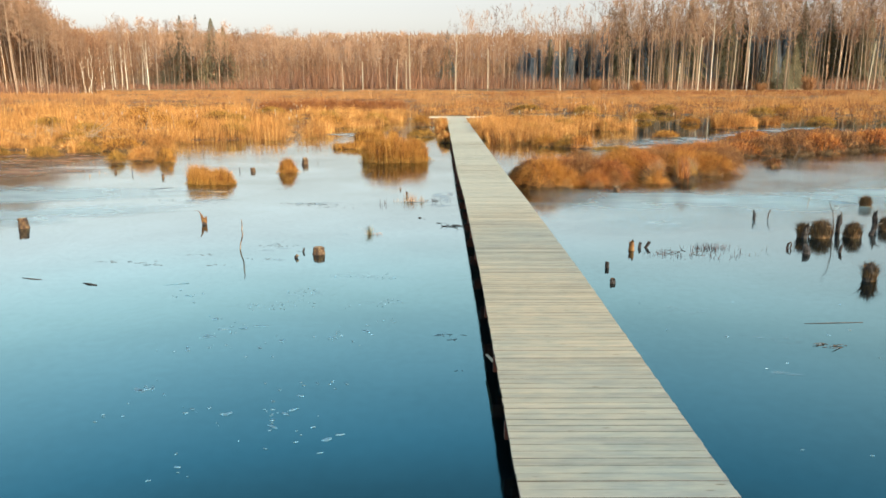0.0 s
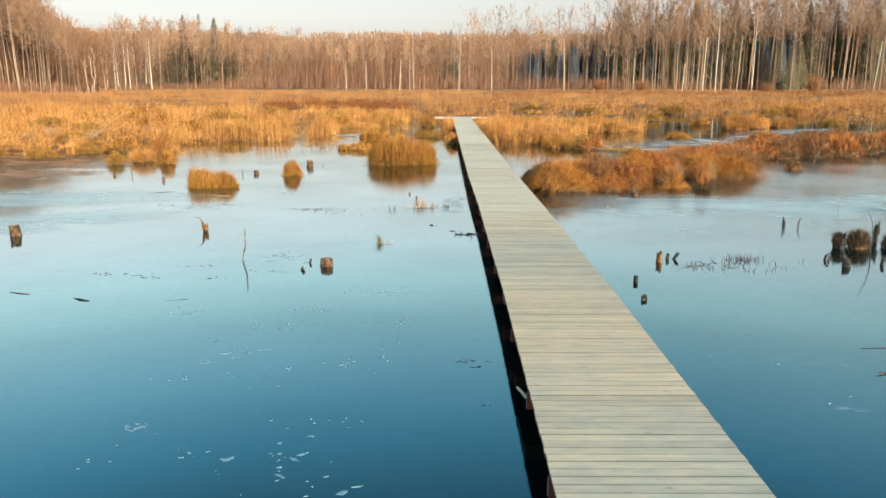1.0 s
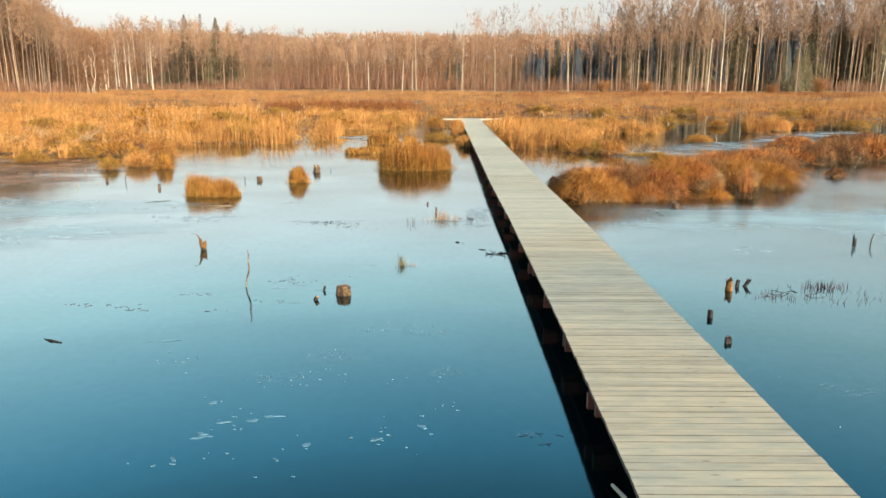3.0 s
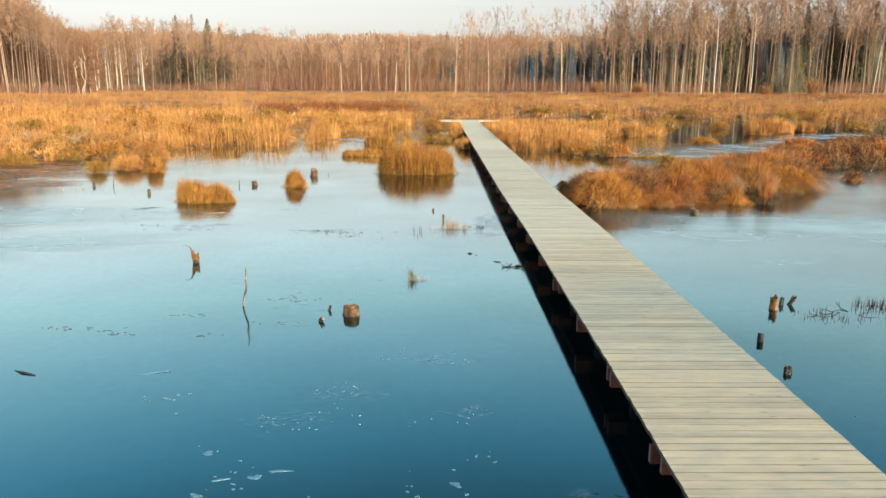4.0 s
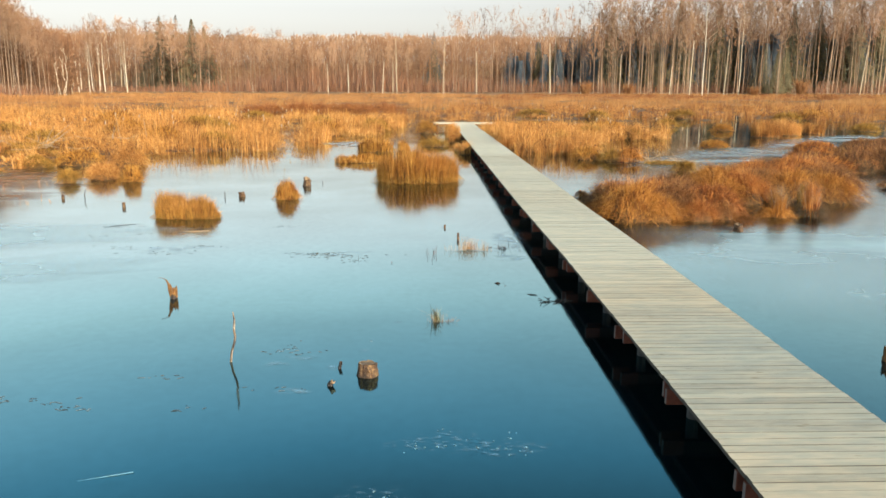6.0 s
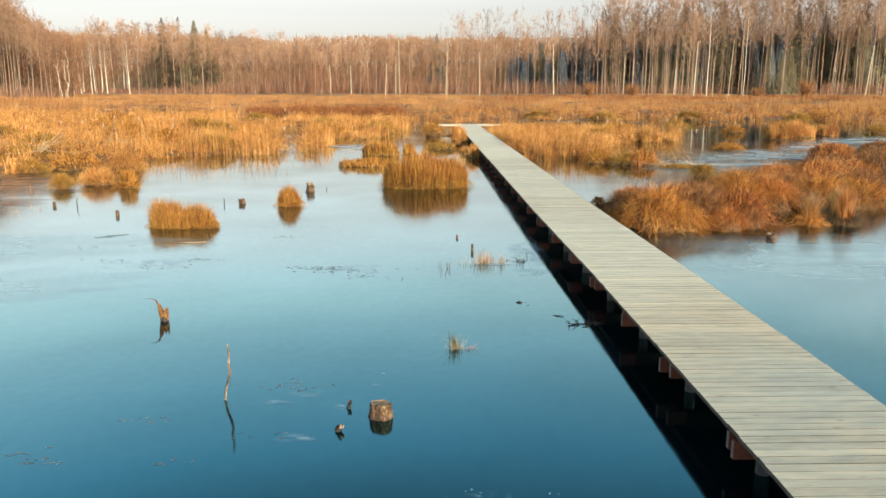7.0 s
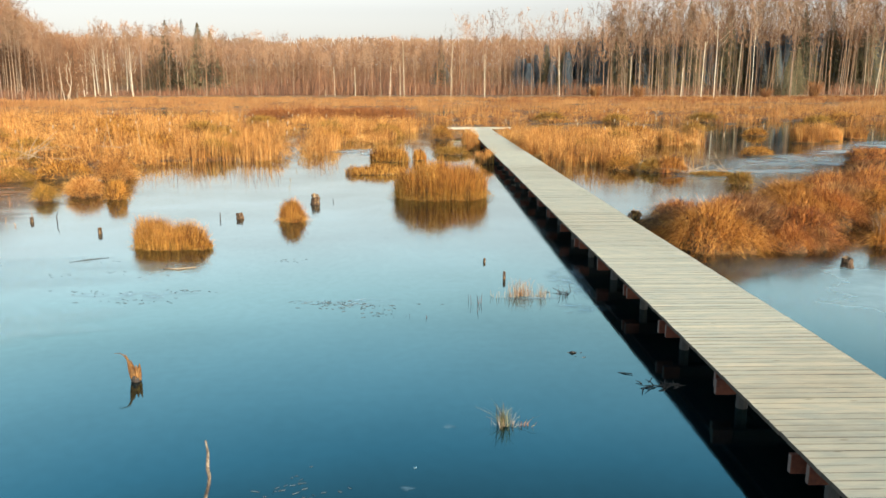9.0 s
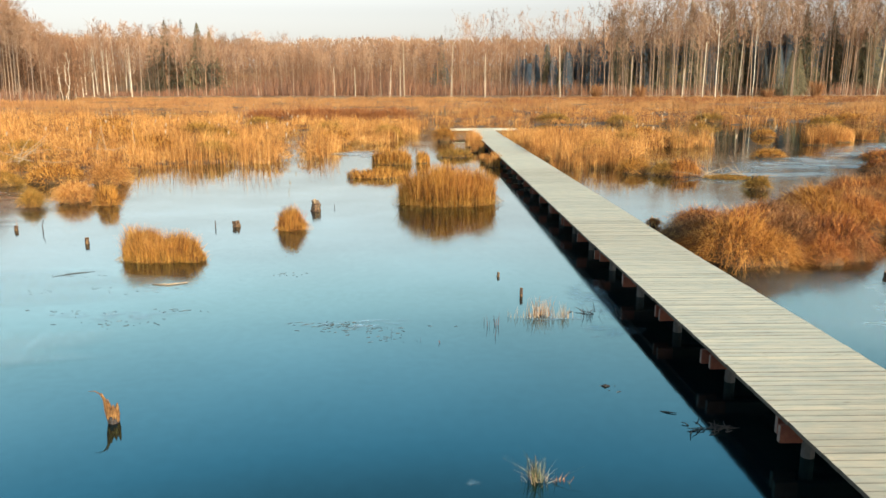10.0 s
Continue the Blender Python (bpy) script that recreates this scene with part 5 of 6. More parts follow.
stick([(6.66, 12.57, -0.1), (6.68, 12.57, 0.25), (6.64, 12.57, 0.5), (6.54, 12.57, 0.72)], [0.009, 0.008, 0.006, 0.003], "thin dark dead sapling in the water", DARK_TWIG)
stick([(7.85, 15.98, -0.1), (7.9, 15.98, 0.2), (7.97, 15.98, 0.42)], [0.007, 0.006, 0.003], "thin leaning reed stick in the water", TWIG)
stick([(6.5, 14.76, -0.1), (6.52, 14.76, 0.12), (6.56, 14.76, 0.2)], [0.012, 0.011, 0.008], "short dark twig in the water", DARK_TWIG)
stick([(5.72, 12.06, -0.05), (5.75, 12.06, 0.06), (5.73, 12.06, 0.11)], [0.012, 0.011, 0.006], "short forked dark twig in the water", DARK_TWIG)
stick([(-4.85, 9.92, 0.0), (-4.75, 9.86, 0.008), (-4.6, 9.8, 0.004)], [0.003, 0.012, 0.006], "dark piece of driftwood on still water", SOAKED, "driftwood")
stick([(-5.82, 10.2, 0.0), (-5.66, 10.14, 0.004), (-5.5, 10.1, 0.002)], [0.004, 0.007, 0.004], "thin dark driftwood on still water", DARK_TWIG, "driftwood")
stick([(-3.75, 9.79, -0.002), (-3.55, 9.85, 0.003), (-3.4, 9.9, 0.004)], [0.002, 0.003, 0.0035], "pale stick frozen under thin ice", ICE, "driftwood")
stick([(4.1, 8.1, 0.001), (4.4, 8.12, 0.003), (4.78, 8.14, 0.001)], [0.003, 0.004, 0.003], "thin dark floating stick", DARK_TWIG, "driftwood")
stick([(12.0, 25.8, -0.1), (12.15, 25.8, 0.25), (12.32, 25.8, 0.6)], [0.014, 0.012, 0.006], "pale thin leaning dead stick", TWIG)
stick([(-0.44, 14.93, 0.0), (-0.41, 14.92, 0.008), (-0.37, 14.92, 0.002)], [0.006, 0.014, 0.006], "small dark chunk of floating wood", SOAKED, "driftwood")
stick([(-7.36, 19.12, 0.0), (-7.15, 19.31, 0.006), (-6.89, 19.45, 0.002)], [0.004, 0.006, 0.003], "long thin dark stalk lying on the ice", DARK_TWIG, "driftwood")
stick([(-5.78, 18.67, 0.004), (-5.53, 18.62, 0.012), (-5.32, 18.75, 0.008)], [0.006, 0.009, 0.005], "pale stalk lying before a sedge tussock", PALE_TWIG, "driftwood")
stick([(-6.1, 23.0, -0.1), (-6.1, 23.0, 0.14)], [0.012, 0.009], "thin dark stick in still water", DARK_TWIG)
stick([(-4.1, 25.4, -0.1), (-4.1, 25.4, 0.08)], [0.01, 0.006], "thin dark stick in still water", DARK_TWIG)
stick([(-9.26, 22.73, -0.1), (-9.27, 22.73, 0.12), (-9.23, 22.73, 0.22)], [0.012, 0.01, 0.006], "thin dark stick in still water", DARK_TWIG)


def branch_pile(place, label, seed, n, size, mat=DARK_TWIG, name="brush_pile", up=0.0, thick=1.0, rise=0.16):
    q = np.random.default_rng(seed)
    t = thing(name, (*place, up), label, "branches", "branches lying in the water")
    for _ in range(n):
        p = np.array([q.normal(0, size * 0.3), q.normal(0, size * 0.15), 0.0])
        d = np.array([q.normal(0, 1), q.normal(0, 0.45), abs(q.normal(0, rise))])
        d *= size * q.uniform(0.2, 0.6) / np.linalg.norm(d)
        bend = q.normal(0, 0.018, 3) * size
        V, F = tube([p, p + d * 0.4 + bend, p + d * 0.75 + bend * 0.6, p + d], [0.006 * thick, 0.005 * thick, 0.004 * thick, 0.002 * thick], 5, 0.2, seed)
        link_mesh("branch", V, F, mat, t)
    return t


branch_pile((0.2, 14.02), "dark tangle of twigs lying in the water", 330, 26, 0.28)
stick([(-0.08, 14.38, 0.0), (-0.03, 14.35, 0.006), (0.04, 14.32, 0.008)], [0.003, 0.006, 0.003], "thin dark twig lying on the water", DARK_TWIG, "driftwood")
branch_pile((-0.1, 17.15), "dark thin branch lying in the water", 331, 6, 0.55)
branch_pile((3.75, 11.75), "dark thin branch lying in the water", 332, 5, 0.5)
branch_pile((6.95, 31.0), "pale broken branches on a mud bank", 333, 16, 1.5, PALE_TWIG, up=0.06, thick=1.6, rise=0.3)
branch_pile((-15.4, 33.2), "pale fallen branches among the reeds", 334, 16, 3.0, PALE_TWIG, up=0.35, thick=2.6, rise=0.4)
branch_pile((-17.2, 34.4), "pale fallen branches among the reeds", 335, 12, 2.6, PALE_TWIG, up=0.4, thick=2.6, rise=0.4)
branch_pile((-13.6, 36.0), "pale fallen branches among the reeds", 337, 7, 2.2, PALE_TWIG, up=0.5, thick=2.4, rise=0.9)
branch_pile((-12.9, 24.6), "dark thin branches caught in brown ice", 338, 9, 1.5, DARK_TWIG, thick=1.6, rise=0.3)
branch_pile((4.05, 7.4), "dark twig debris caught in thin ice", 336, 9, 0.32)


def stems(place, spread, n, h, label, seed, mat=STEM, width=0.008, lean=0.3, name="dead_grass"):
    q = np.random.default_rng(seed)
    b = np.stack([q.normal(0, spread[0], n), q.normal(0, spread[1], n), np.full(n, -0.03)], -1)
    hh = h * q.uniform(0.35, 1.1, n)
    V, F = blades(b, hh, hh * lean * np.abs(q.normal(0, 1, n)), q.uniform(0, 6.283, n), width * q.uniform(0.6, 1.4, n), q.normal(0, 0.8, n), 3)
    ob = tagged(link_mesh(name, V + (*place, 0), F, mat), label, "dead plants", kind="stuff")
    return ob


stems((-1.26, 13.28), (0.022, 0.022), 60, 0.19, "small green-olive grass tuft breaking the water", 341, GREEN_SEDGE, 0.005, 0.40, "grass_tuft")
stems((-1.28, 13.28), (0.014, 0.012), 9, 0.23, "few dark stalks in a small grass tuft", 361, BROWN_SEDGE, 0.006, 0.15, "grass_tuft")
stems((-1.25, 13.26), (0.05, 0.03), 36, 0.14, "straw-coloured grass skirt round a small tuft", 355, STRAW, 0.005, 1.2, "grass_tuft")
stems((-1.12, 13.26), (0.045, 0.02), 30, 0.07, "low rusty grass beside a small tuft", 342, RUST, 0.006, 0.9, "grass_tuft")
stems((-0.70, 17.1), (0.09, 0.06), 90, 0.25, "bleached reddish grass clump in the water", 343, STRAW, 0.005, 0.35, "grass_tuft")
stems((-0.66, 17.1), (0.06, 0.05), 30, 0.24, "few rusty stalks in a bleached grass clump", 358, RUST, 0.005, 0.3, "grass_tuft")
stems((-0.80, 17.0), (0.14, 0.05), 44, 0.13, "low straw grass round a clump in the water", 356, STRAW, 0.005, 0.5, "grass_tuft")
stems((-0.42, 17.0), (0.05, 0.04), 44, 0.20, "sparse pale grass clump in the water", 344, STRAW, 0.005, 0.3, "grass_tuft")
stems((5.9, 31.6), (0.32, 0.2), 130, 0.62, "upright reddish dead stalks on a sedge clump", 359, RUST, 0.012, 0.25)
stems((-0.12, 17.05), (0.05, 0.04), 14, 0.15, "few dark stems beside a sunken branch", 357)
stems((-1.25, 16.7), (0.06, 0.15), 9, 0.16, "few thin dark stems in the water", 345)
stems((3.55, 11.65), (0.14, 0.12), 70, 0.09, "sparse reddish stems poking through the water", 346)
stems((4.45, 12.05), (0.16, 0.10), 130, 0.13, "reddish dead stems poking through the water", 347)
stems((4.55, 11.45), (0.26, 0.12), 50, 0.075, "sparse dark stems poking through the water", 348)
stems((4.15, 11.6), (0.2, 0.2), 30, 0.10, "sparse reddish stems poking through the water", 349)
stems((5.2, 11.8), (0.5, 0.2), 30, 0.06, "sparse dark stems poking through the water", 350)
stems((-11.6, 24.6), (0.8, 0.6), 16, 0.3, "few thin pale stems in shallow water", 351, REED, 0.012)
stems((-9.9, 22.3), (0.5, 0.4), 8, 0.2, "few thin pale stems in shallow water", 352, REED, 0.010)
stems((-2.2, 16.2), (0.12, 0.08), 6, 0.1, "few thin dark stems in the water", 353)
stems((5.7, 11.9), (0.3, 0.15), 14, 0.1, "few thin dark stems in the water", 354)
for k, (x, y, r, h, lab) in enumerate([(6.33, 12.96, 0.065, 0.28, "narrow ragged dark tussock in still water"), (6.67, 12.96, 0.19, 0.36, "round dark-olive sedge tussock in still water"), (7.23, 12.95, 0.15, 0.35, "round dark-olive sedge tussock in still water"), (9.34, 16.36, 0.12, 0.26, "low dark sedge tussock in still water"), (5.87, 9.98, 0.085, 0.30, "ragged brown tussock on a rotten stump"), (8.19, 13.6, 0.12, 0.34, "ragged brown tussock on a rotten stump"), (6.0, 10.15, 0.06, 0.26, "ragged brown tussock on a rotten stump"), (13.6, 22.5, 0.2, 0.25, "low dark sedge tussock in still water")]):
    tussock((x, y), r, r, h, 900, BROWN_SEDGE if k in (0, 1, 2, 4, 5) else DARK_SEDGE, lab, 360 + k, 0.5, 0.0055, 0.52, core=0.55)
    stems((x, y + 0.02), (r * 0.5, r * 0.4), 16, h * 1.25, "stiff dead stalks on a dark tussock", 380 + k, BROWN_SEDGE, 0.006, 0.25)
stump((6.36, 12.9), 0.045, 0.22, "dark ragged stump beside a tussock", 371, ragged=0.4, bark=SOAKED, face=DARK_TWIG)
stump((7.2, 13.4), 0.04, 0.28, "thin dark stump with a ragged top", 372, ragged=0.5, bark=SOAKED, face=DARK_TWIG)
stump((7.68, 13.15), 0.04, 0.18, "dark forked stump in still water", 373, lean=(0.3, 0), ragged=0.5, bark=SOAKED, face=DARK_TWIG)
stick([(7.69, 13.15, 0.1), (7.78, 13.15, 0.19), (7.86, 13.15, 0.22)], [0.016, 0.012, 0.006], "short dark side branch of a stump", DARK_TWIG)
stump((5.85, 9.98), 0.07, 0.2, "dark rotten stump under ragged grass", 374, ragged=0.6, bark=SOAKED, face=DARK_TWIG)
stump((6.38, 11.74), 0.025, 0.12, "thin dark post leaning in still water", 375, lean=(0.2, 0), bark=SOAKED, face=DARK_TWIG)

# cattail heads gone to white fluff
q = np.random.default_rng(400)
pieces = []
for _ in range(52):
    side = q.random()
    x, y = (q.uniform(-18, -7), q.uniform(35, 60)) if side < 0.55 else (q.uniform(2.5, 13), q.uniform(36, 64))
    z = q.uniform(0.85, 1.3)
    pieces.append(tube([(x, y, z - 0.08), (x, y, z - 0.02), (x + 0.01, y, z + 0.05), (x + 0.02, y, z + 0.09)], [0.008, 0.024, 0.028, 0.008], 6, 0.25, int(z * 1e4)))
V, F = join(*pieces)
tagged(link_mesh("cattail_fluff", V, F, FLUFF), "white fluffy cattail seed heads among reeds", "seed heads", kind="stuff")

# ---- ice flecks and floating litter ----
def flecks(name, spots, size, mat, seed, label, thick=0.004, flat=0.6):
    """Small uneven flakes, each turned its own way."""
    q = np.random.default_rng(seed)
    V, F = [], []
    for x, y in spots:
        n0, m = len(V), 9
        r, turn, thin = size * q.uniform(0.3, 1.3), q.normal(0, 0.5), flat * q.uniform(0.4, 1.5)
        rim = 1 + 0.45 * q.uniform(-1, 1, m)
        for z in (-0.002, thick):
            for s in range(m):
                a = 2 * math.pi * s / m
                rad = r * rim[s] * (1 if z < 0 else 0.8)
                u, v = rad * math.cos(a) * 1.2, rad * math.sin(a) * thin
                V.append((x + u * math.cos(turn) - v * math.sin(turn), y + u * math.sin(turn) + v * math.cos(turn), z))
        F += [[n0 + s, n0 + (s + 1) % m, n0 + m + (s + 1) % m, n0 + m + s] for s in range(m)] + [[n0 + m + s for s in range(m)]]
    return tagged(link_mesh(name, V, F, mat), label, "floating bits", kind="stuff")


q = np.random.default_rng(410)
spots = [(-2.63, 6.33), (-2.74, 5.71), (-2.06, 5.85), (-1.74, 5.76), (-1.86, 4.88), (-0.87, 5.3), (-1.21, 6.12), (-1.27, 5.76), (-1.32, 5.52), (-1.22, 5.84), (-2.58, 7.33), (-2.5, 7.73), (-0.84, 6.38), (-0.78, 5.38), (-1.95, 12.6), (-3.23, 9.28), (-2.58, 8.31), (-2.39, 7.93), (-2.56, 7.26), (-2.16, 7.96), (-1.66, 7.56), (-1.84, 7.33), (-1.11, 6.4), (-1.15, 7.65), (-1.06, 7.72), (-0.81, 7.87), (-0.65, 8.26), (-3.15, 9.25)]
flecks("ice_flecks", [(-2.66, 6.25), (-2.60, 6.27), (-2.55, 6.29), (-2.51, 7.66), (-2.45, 7.69), (-2.05, 8.03), (-2.0, 8.05)], 0.055, ICE, 417, "longish white frozen bubbles in thin ice", 0.003, 0.35)
flecks("ice_flecks", spots, 0.036, ICE, 411, "white frozen bubbles in thin ice")
clusters = [(-1.71, 9.62), (-1.6, 9.34), (-1.47, 10.21), (-1.31, 10.27), (-1.21, 10.39), (-1.57, 8.85), (-2.31, 8.93), (-2.03, 8.89), (-1.97, 8.71), (-0.99, 10.26), (-0.9, 10.14), (-0.77, 10.38), (-0.68, 10.2), (-1.04, 8.84), (-0.63, 9.07), (-0.58, 8.99), (-0.73, 8.84), (-1.7, 9.43), (-1.87, 9.48), (-1.75, 9.08), (-2.15, 8.71)]
flecks("ice_flecks", [(a + q.normal(0, 0.07), b + q.normal(0, 0.06)) for a, b in clusters for _ in range(4)], 0.009, ICE, 415, "clustered white frozen bubbles in thin ice")
flecks("ice_flecks", [(a + q.normal(0, 0.16), b + q.normal(0, 0.13)) for a, b in spots[:10] + spots[15:] for _ in range(4)], 0.013, ICE, 416, "small white frozen bubbles in thin ice")
flecks("ice_flecks", [(q.uniform(2.2, 5), q.uniform(4.5, 9)) for _ in range(14)], 0.02, ICE, 413, "white frozen bubbles in thin ice")


def raft(cx, cy, sx, sy, n):
    return [(cx + q.normal(0, sx), cy + q.normal(0, sy)) for _ in range(n)]


litter = raft(-3.1, 16.8, 0.28, 0.08, 60) + raft(-2.7, 16.6, 0.3, 0.1, 40) + raft(-2.5, 16.3, 0.15, 0.1, 12) + raft(-5.6, 16.9, 0.3, 0.08, 26) + raft(-5.0, 17.4, 0.25, 0.05, 18) + raft(-6.3, 17.3, 0.3, 0.08, 18) + raft(-7.2, 19.2, 0.4, 0.1, 14) + raft(-4.0, 19.2, 0.18, 0.1, 12) + raft(-4.7, 11.11, 0.13, 0.03, 16) + raft(-4.32, 10.97, 0.12, 0.03, 14) + raft(-5.06, 11.18, 0.12, 0.03, 12) + raft(-2.76, 12.28, 0.14, 0.04, 12) + raft(-2.67, 11.35, 0.14, 0.03, 12) + raft(-3.81, 11.67, 0.12, 0.04, 9) + raft(-3.39, 10.95, 0.06, 0.05, 6) + raft(-0.4, 14.8, 0.03, 0.02, 3) + raft(-6.0, 18.4, 0.4, 0.1, 16) + raft(-7.0, 18.3, 0.3, 0.06, 12) + raft(10.6, 22.6, 0.5, 0.08, 30) + raft(9.4, 21.6, 0.5, 0.08, 24) + raft(11.6, 23.4, 0.4, 0.08, 20) + raft(6.2, 33.3, 1.6, 0.4, 60) + raft(0.05, 7.72, 0.08, 0.02, 9) + raft(0.13, 7.6, 0.02, 0.03, 4) + raft(-2.76, 12.42, 0.10, 0.05, 10) + raft(-0.4, 14.93, 0.03, 0.01, 4) + raft(0.2, 6.7, 0.02, 0.02, 2)
flecks("floating_litter", litter, 0.021, SODDEN, 414, "dark sodden leaves and stalks afloat", 0.003, 0.15)


def film_material(name, colours, rough, low, high, scale):
    """A broken film on the water: cover thins out by noise, and so lets the water through."""
    m = material(name, colours, rough, 1.2, 9.0, 0.0, 1, space="World")
    n, l = m.node_tree.nodes, m.node_tree.links
    geo, mp, noise, cover = n.new("ShaderNodeNewGeometry"), n.new("ShaderNodeMapping"), n.new("ShaderNodeTexNoise"), n.new("ShaderNodeMapRange")
    mp.inputs["Scale"].default_value = (0.55, 1.0, 1.0)
    noise.inputs["Scale"].default_value, noise.inputs["Detail"].default_value = scale, 6
    cover.inputs[1].default_value, cover.inputs[2].default_value = low, high
    l.new(geo.outputs["Position"], mp.inputs["Vector"])
    l.new(mp.outputs[0], noise.inputs["Vector"])
    l.new(noise.outputs[0], cover.inputs[0])
    rim, both = n.new("ShaderNodeAttribute"), n.new("ShaderNodeMath")
    rim.attribute_name = "cover"                        # thickness of the film: none at its rim
    both.operation = "MULTIPLY"
    l.new(cover.outputs[0], both.inputs[0])
    l.new(rim.outputs["Fac"], both.inputs[1])
    l.new(both.outputs[0], n["Principled BSDF"].inputs["Alpha"])
    return m


def film_sheet(name, cx, cy, rx, ry, mat, label, seed, turn=0.0, z=0.004):
    """A low, uneven skin of ice: a thin domed slab with a ragged rim."""
    q = np.random.default_rng(seed)
    sides = 40
    rim = 1 + 0.22 * np.sin(np.arange(sides) * 0.47 + q.uniform(0, 6)) + 0.16 * q.uniform(-1, 1, sides)
    V, F = [], []
    for f, zz in ((1.0, -0.003), (0.97, z), (0.6, z + 0.001), (0.25, z + 0.001)):
        for k in range(sides):
            a = 2 * math.pi * k / sides
            u, v = rx * f * rim[k] * math.cos(a), ry * f * rim[k] * math.sin(a)
            V.append((cx + u * math.cos(turn) - v * math.sin(turn), cy + u * math.sin(turn) + v * math.cos(turn), zz))
    for j in range(3):
        F += [[j * sides + k, j * sides + (k + 1) % sides, (j + 1) * sides + (k + 1) % sides, (j + 1) * sides + k] for k in range(sides)]
    F.append([3 * sides + k for k in range(sides)])
    ob = link_mesh(name, V, F, mat)
    ob.data.attributes.new("cover", "FLOAT", "POINT").data.foreach_set("value", [v for v in (0.0, 0.02, 0.75, 1.0) for _ in range(sides)])
    return tagged(ob, label, "ice", kind="stuff")


# Brown ice film, its colour standing in for the broken reflection of reeds.
BROWN_ICE = film_material("brown_reflection_ice", [(0.20, 0.082, 0.028), (0.36, 0.155, 0.058), (0.50, 0.25, 0.115)], 0.6, 0.14, 0.75, 1.3)
BROWN_ICE.node_tree.nodes["Principled BSDF"].inputs["Specular IOR Level"].default_value = 0.15
BUBBLES = film_material("fine_bubbles_in_ice", [(0.30, 0.48, 0.58), (0.50, 0.68, 0.76)], 0.6, 0.52, 1.15, 26.0)
for k, (x, y, rx, ry) in enumerate([(-1.72, 9.4, 0.40, 0.26), (-1.28, 10.3, 0.40, 0.18), (-2.1, 8.85, 0.45, 0.2), (-0.78, 10.2, 0.34, 0.16), (-0.68, 9.0, 0.3, 0.16), (2.9, 8.6, 0.4, 0.2), (3.6, 7.6, 0.4, 0.18)]):
    film_sheet("bubbly_ice", x, y, rx, ry, BUBBLES, "fine white bubbles frozen into thin ice", 560 + k)
FROST = film_material("frosted_ice_film", [(0.34, 0.50, 0.58), (0.55, 0.72, 0.78)], 0.6, 0.42, 1.05, 9.0)
for k, (x, y, rx, ry, turn) in enumerate([(-13.4, 26.2, 3.4, 1.9, 0.1), (-12.6, 23.2, 2.2, 1.6, -0.2), (-15.2, 28.2, 3.4, 1.2, 0.1)]):
    film_sheet("brown_ice", x, y, rx, ry, BROWN_ICE, "brown skin of ice coloured like a broken reflection of reeds", 430 + k, turn, 0.004 + 0.003 * k)
GREY_ICE = film_material("dull_grey_ice", [(0.34, 0.43, 0.46), (0.52, 0.62, 0.64)], 0.5, 0.24, 0.90, 0.7)
for k, (x, y, rx, ry, turn) in enumerate([(8.0, 31.4, 3.2, 1.5, 0.3), (11.5, 35.0, 4.2, 2.4, 0.5), (15.5, 38.5, 3.6, 1.6, 0.6), (20.0, 43.0, 5.0, 2.6, 0.5), (-4.6, 40.0, 1.6, 2.0, 0.2)]):
    film_sheet("grey_ice", x, y, rx, ry, GREY_ICE, "dull grey sheet of ice on a marsh pool", 490 + k, turn, 0.004)
PALE_ICE = film_material("pale_cloudy_ice", [(0.46, 0.64, 0.66), (0.64, 0.82, 0.83)], 0.5, 0.20, 0.95, 0.5)
for k, (x, y, rx, ry, turn) in enumerate([(6.2, 16.6, 5.2, 2.9, 0.15), (11.8, 18.4, 4.6, 2.4, 0.35), (-10.8, 18.2, 4.6, 2.2, -0.1), (-9.0, 15.4, 3.4, 1.6, 0.1)]):
    film_sheet("cloudy_ice", x, y, rx, ry, PALE_ICE, "pale cloudy sheet of ice on open water", 520 + k, turn, 0.003 + 0.002 * k)
for k, (x, y, rx, ry) in enumerate([(-2.54, 11.29, 0.17, 0.07), (-2.82, 11.96, 0.13, 0.06), (-2.59, 12.14, 0.16, 0.08), (-2.0, 12.31, 0.05, 0.04), (-2.25, 11.85, 0.09, 0.06), (-1.69, 13.25, 0.05, 0.04), (0.05, 7.75, 0.14, 0.06), (3.2, 6.6, 0.16, 0.07), (4.2, 6.2, 0.20, 0.08), (4.6, 5.2, 0.16, 0.06), (6.2, 33.6, 1.8, 0.5), (10.2, 35.6, 1.8, 0.6), (-2.8, 16.8, 0.7, 0.2), (-5.6, 17.2, 0.8, 0.25), (-0.5, 17.0, 0.4, 0.14), (0.1, 17.9, 0.3, 1.0), (0.0, 16.5, 0.35, 0.25)]):
    film_sheet("frosted_ice", x, y, rx, ry, FROST, "pale frosted patch in thin ice", 450 + k)

# ---- boardwalk ----
DECK_L, DECK_R, DECK_Z, PITCH = 0.45, 1.70, 0.36, 0.0925


def bow(y):
    """The deck's slight sideways bow."""
    return float(np.interp(y, [4, 9, 15, 20], [0, 0.042, 0.042, 0]))


boardwalk = thing("boardwalk", (0, 0, 0), "long weathered plank boardwalk on low timber bearers", "boardwalk")


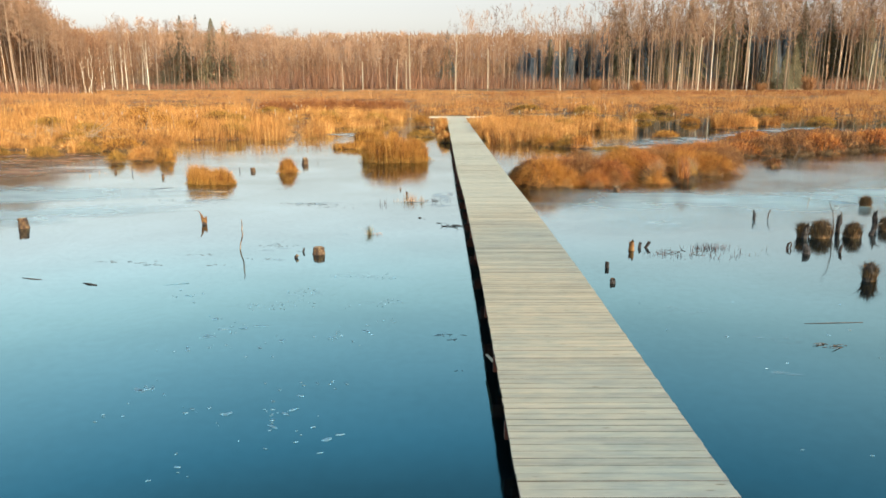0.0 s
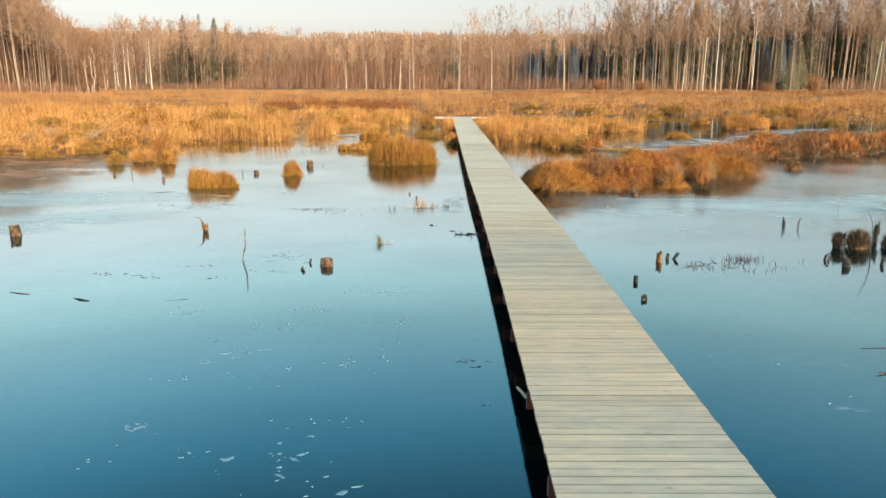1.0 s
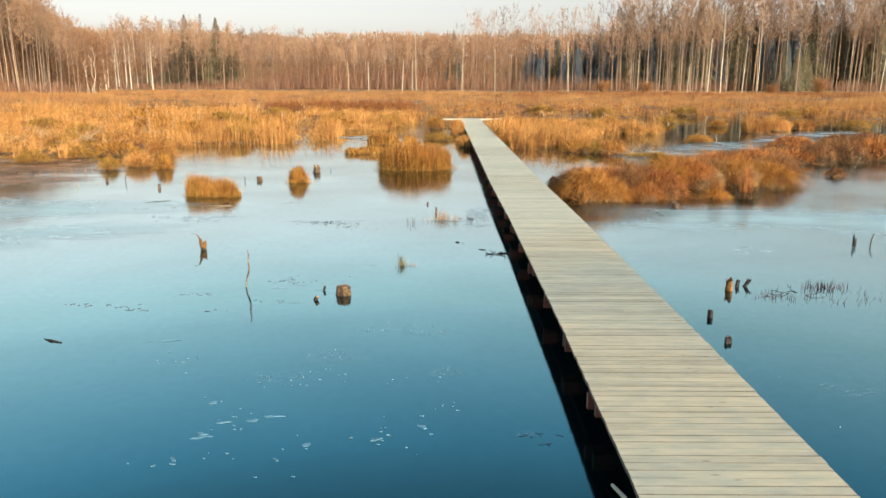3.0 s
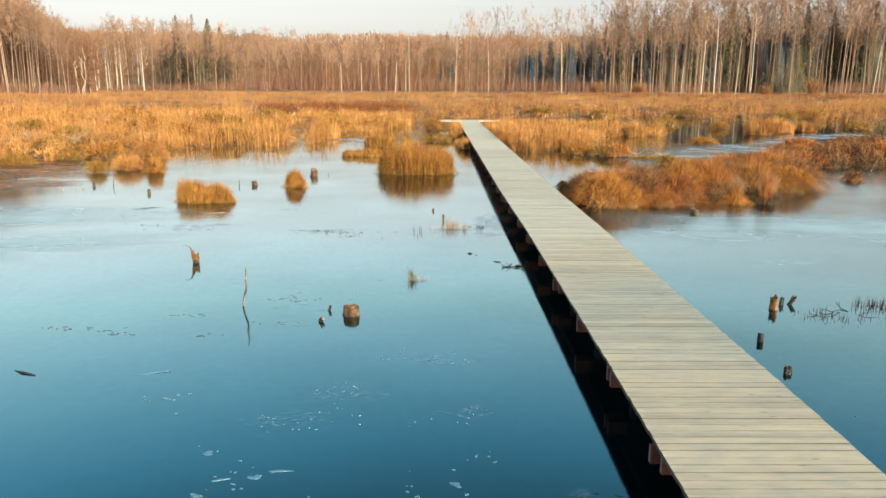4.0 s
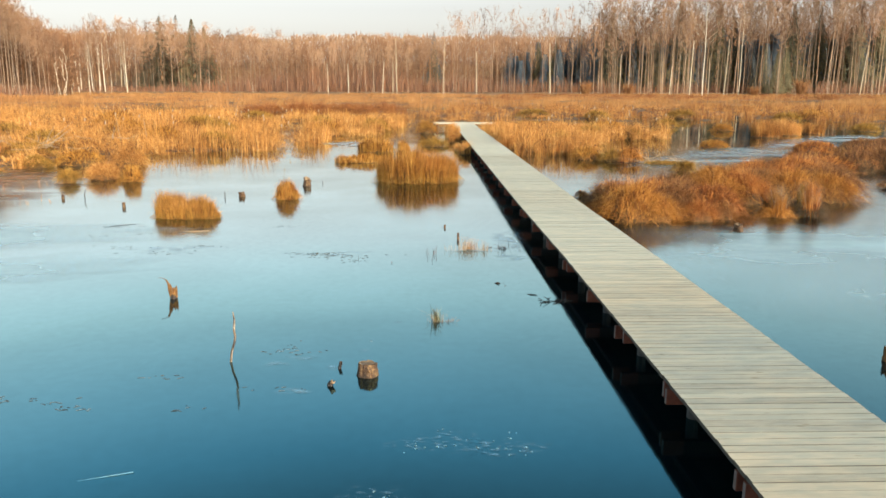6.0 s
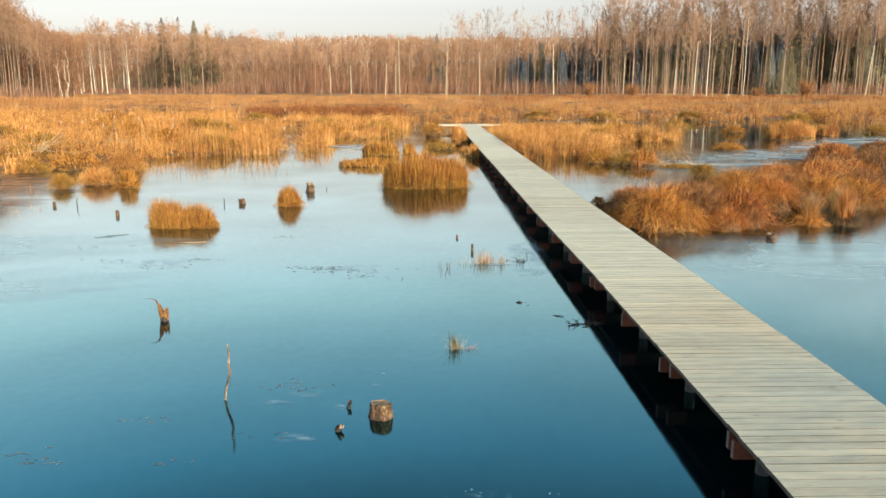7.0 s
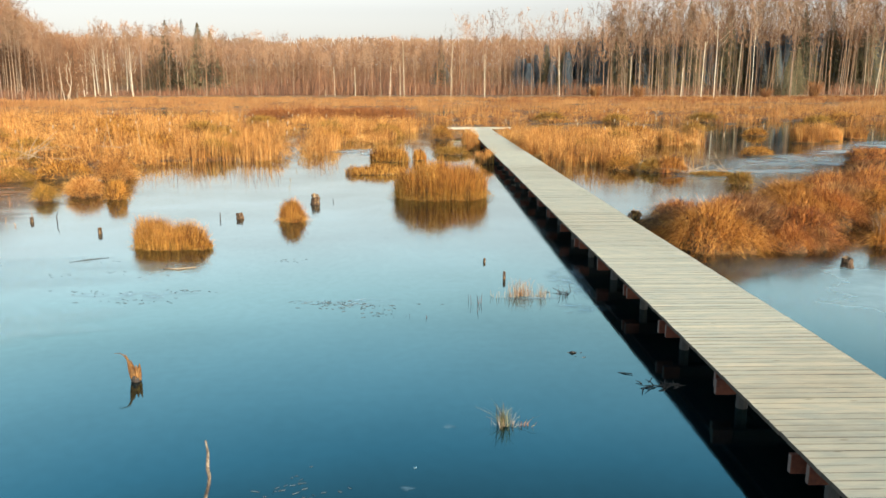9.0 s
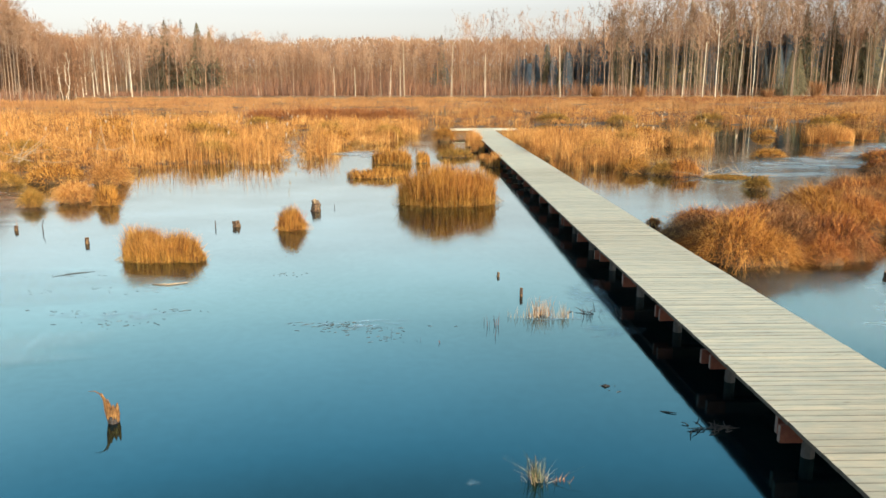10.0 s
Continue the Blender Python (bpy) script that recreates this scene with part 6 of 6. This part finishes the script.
def plank_mesh(k):
    q = np.random.default_rng(500 + k)
    bm = bmesh.new()
    a, b, w = DECK_L + q.uniform(-0.004, 0.003), DECK_R + q.uniform(-0.003, 0.004), q.uniform(0.0437, 0.0452)
    add_box(bm, (a, -w, -0.03), (b, w, q.uniform(-0.0015, 0.0015)))
    me = bpy.data.meshes.new("plank")
    bm.to_mesh(me)
    bm.free()
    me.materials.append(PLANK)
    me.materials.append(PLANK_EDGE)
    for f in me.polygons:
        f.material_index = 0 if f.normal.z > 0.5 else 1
    return me


bearer_y = [9.25 + 1.44 * k for k in range(-12, 30)]
for y in bearer_y:
    for dy in (-0.095, 0.05):
        bm = bmesh.new()
        off = bow(y) + 0.025 * math.sin(y * 7 + dy * 20)
        # inner beam coloured near-black for the deck's shade, red end left as lit
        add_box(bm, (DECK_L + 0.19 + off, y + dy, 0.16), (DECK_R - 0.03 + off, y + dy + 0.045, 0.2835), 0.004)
        beam = part("bearer", bm, TIMBER, boardwalk, "timber coloured dark for the shade under the deck")
        bm = bmesh.new()
        add_box(bm, (DECK_L + 0.02 + off, y + dy, 0.152), (DECK_L + 0.188 + off, y + dy + 0.045, 0.2835), 0.004)
        ob = part("bearer_end", bm, BEARER, beam, "red-brown stained timber")
        ob.data.materials.append(END_GRAIN)
        for f in ob.data.polygons:
            f.material_index = 1 if abs(f.normal.x) > 0.9 else 0
    for x in (DECK_L + 0.26 + bow(y), DECK_R - 0.3 + bow(y)):
        V, F = tube([(x, y + 0.0025, -0.7), (x, y + 0.0025, 0.28)], [0.048, 0.048], 8, 0.04, int(y * 10) + 100)
        link_mesh("post", V, F, POST, boardwalk, "grey weathered log post")
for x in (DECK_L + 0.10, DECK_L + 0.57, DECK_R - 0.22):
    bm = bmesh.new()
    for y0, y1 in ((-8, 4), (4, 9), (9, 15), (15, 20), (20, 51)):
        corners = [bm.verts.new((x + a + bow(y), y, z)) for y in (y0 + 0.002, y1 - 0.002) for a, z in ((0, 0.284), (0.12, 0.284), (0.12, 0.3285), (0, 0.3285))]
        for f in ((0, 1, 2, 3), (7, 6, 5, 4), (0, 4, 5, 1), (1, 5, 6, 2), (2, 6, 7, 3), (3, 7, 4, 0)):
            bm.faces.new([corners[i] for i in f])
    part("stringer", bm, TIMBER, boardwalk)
V, F = tube([(DECK_L - 0.01, 6.76, 0.135), (DECK_L + 0.008, 6.52, 0.19), (DECK_L + 0.012, 6.32, 0.24)], [0.011, 0.013, 0.012], 6)
link_mesh("loose_batten", V, F, PALE_WOOD, boardwalk, "pale loose batten wedged under the deck")

platform = thing("viewing_platform", (0, 0, 0), "low plank platform across the boardwalk's end", "platform")
for k in range(22):
    bm = bmesh.new()
    add_box(bm, (-0.75, 51.5 + k * PITCH, 0.33), (3.15, 51.5 + k * PITCH + 0.085, 0.362), 0.004)
    part("plank", bm, PLANK, platform)
for x in (-0.6, 1.1, 2.8):
    bm = bmesh.new()
    add_box(bm, (x, 51.5, 0.2), (x + 0.1, 53.5, 0.329))
    part("bearer", bm, BEARER, platform)
    for y in (51.7, 53.2):
        V, F = tube([(x + 0.05, y, -0.7), (x + 0.05, y, 0.2)], [0.06, 0.06], 8)
        link_mesh("post", V, F, TIMBER, platform)

plank_kinds = [plank_mesh(k) for k in range(10)]
q = np.random.default_rng(520)
first, count = 2.7, 300
for k in range(count):
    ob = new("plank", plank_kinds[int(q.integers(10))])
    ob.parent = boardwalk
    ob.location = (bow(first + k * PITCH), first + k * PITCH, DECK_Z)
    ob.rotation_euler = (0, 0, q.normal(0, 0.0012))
bm = bmesh.new()
ys = [first - (k + 1) * PITCH for k in range(115)] + [first + (count + k) * PITCH for k in range(227)]
for y in ys:
    add_box(bm, (DECK_L, y - 0.0447, 0.33), (DECK_R, y + 0.0447, 0.36))
tagged(part("planks_beyond", bm, PLANK, boardwalk), kind="stuff")
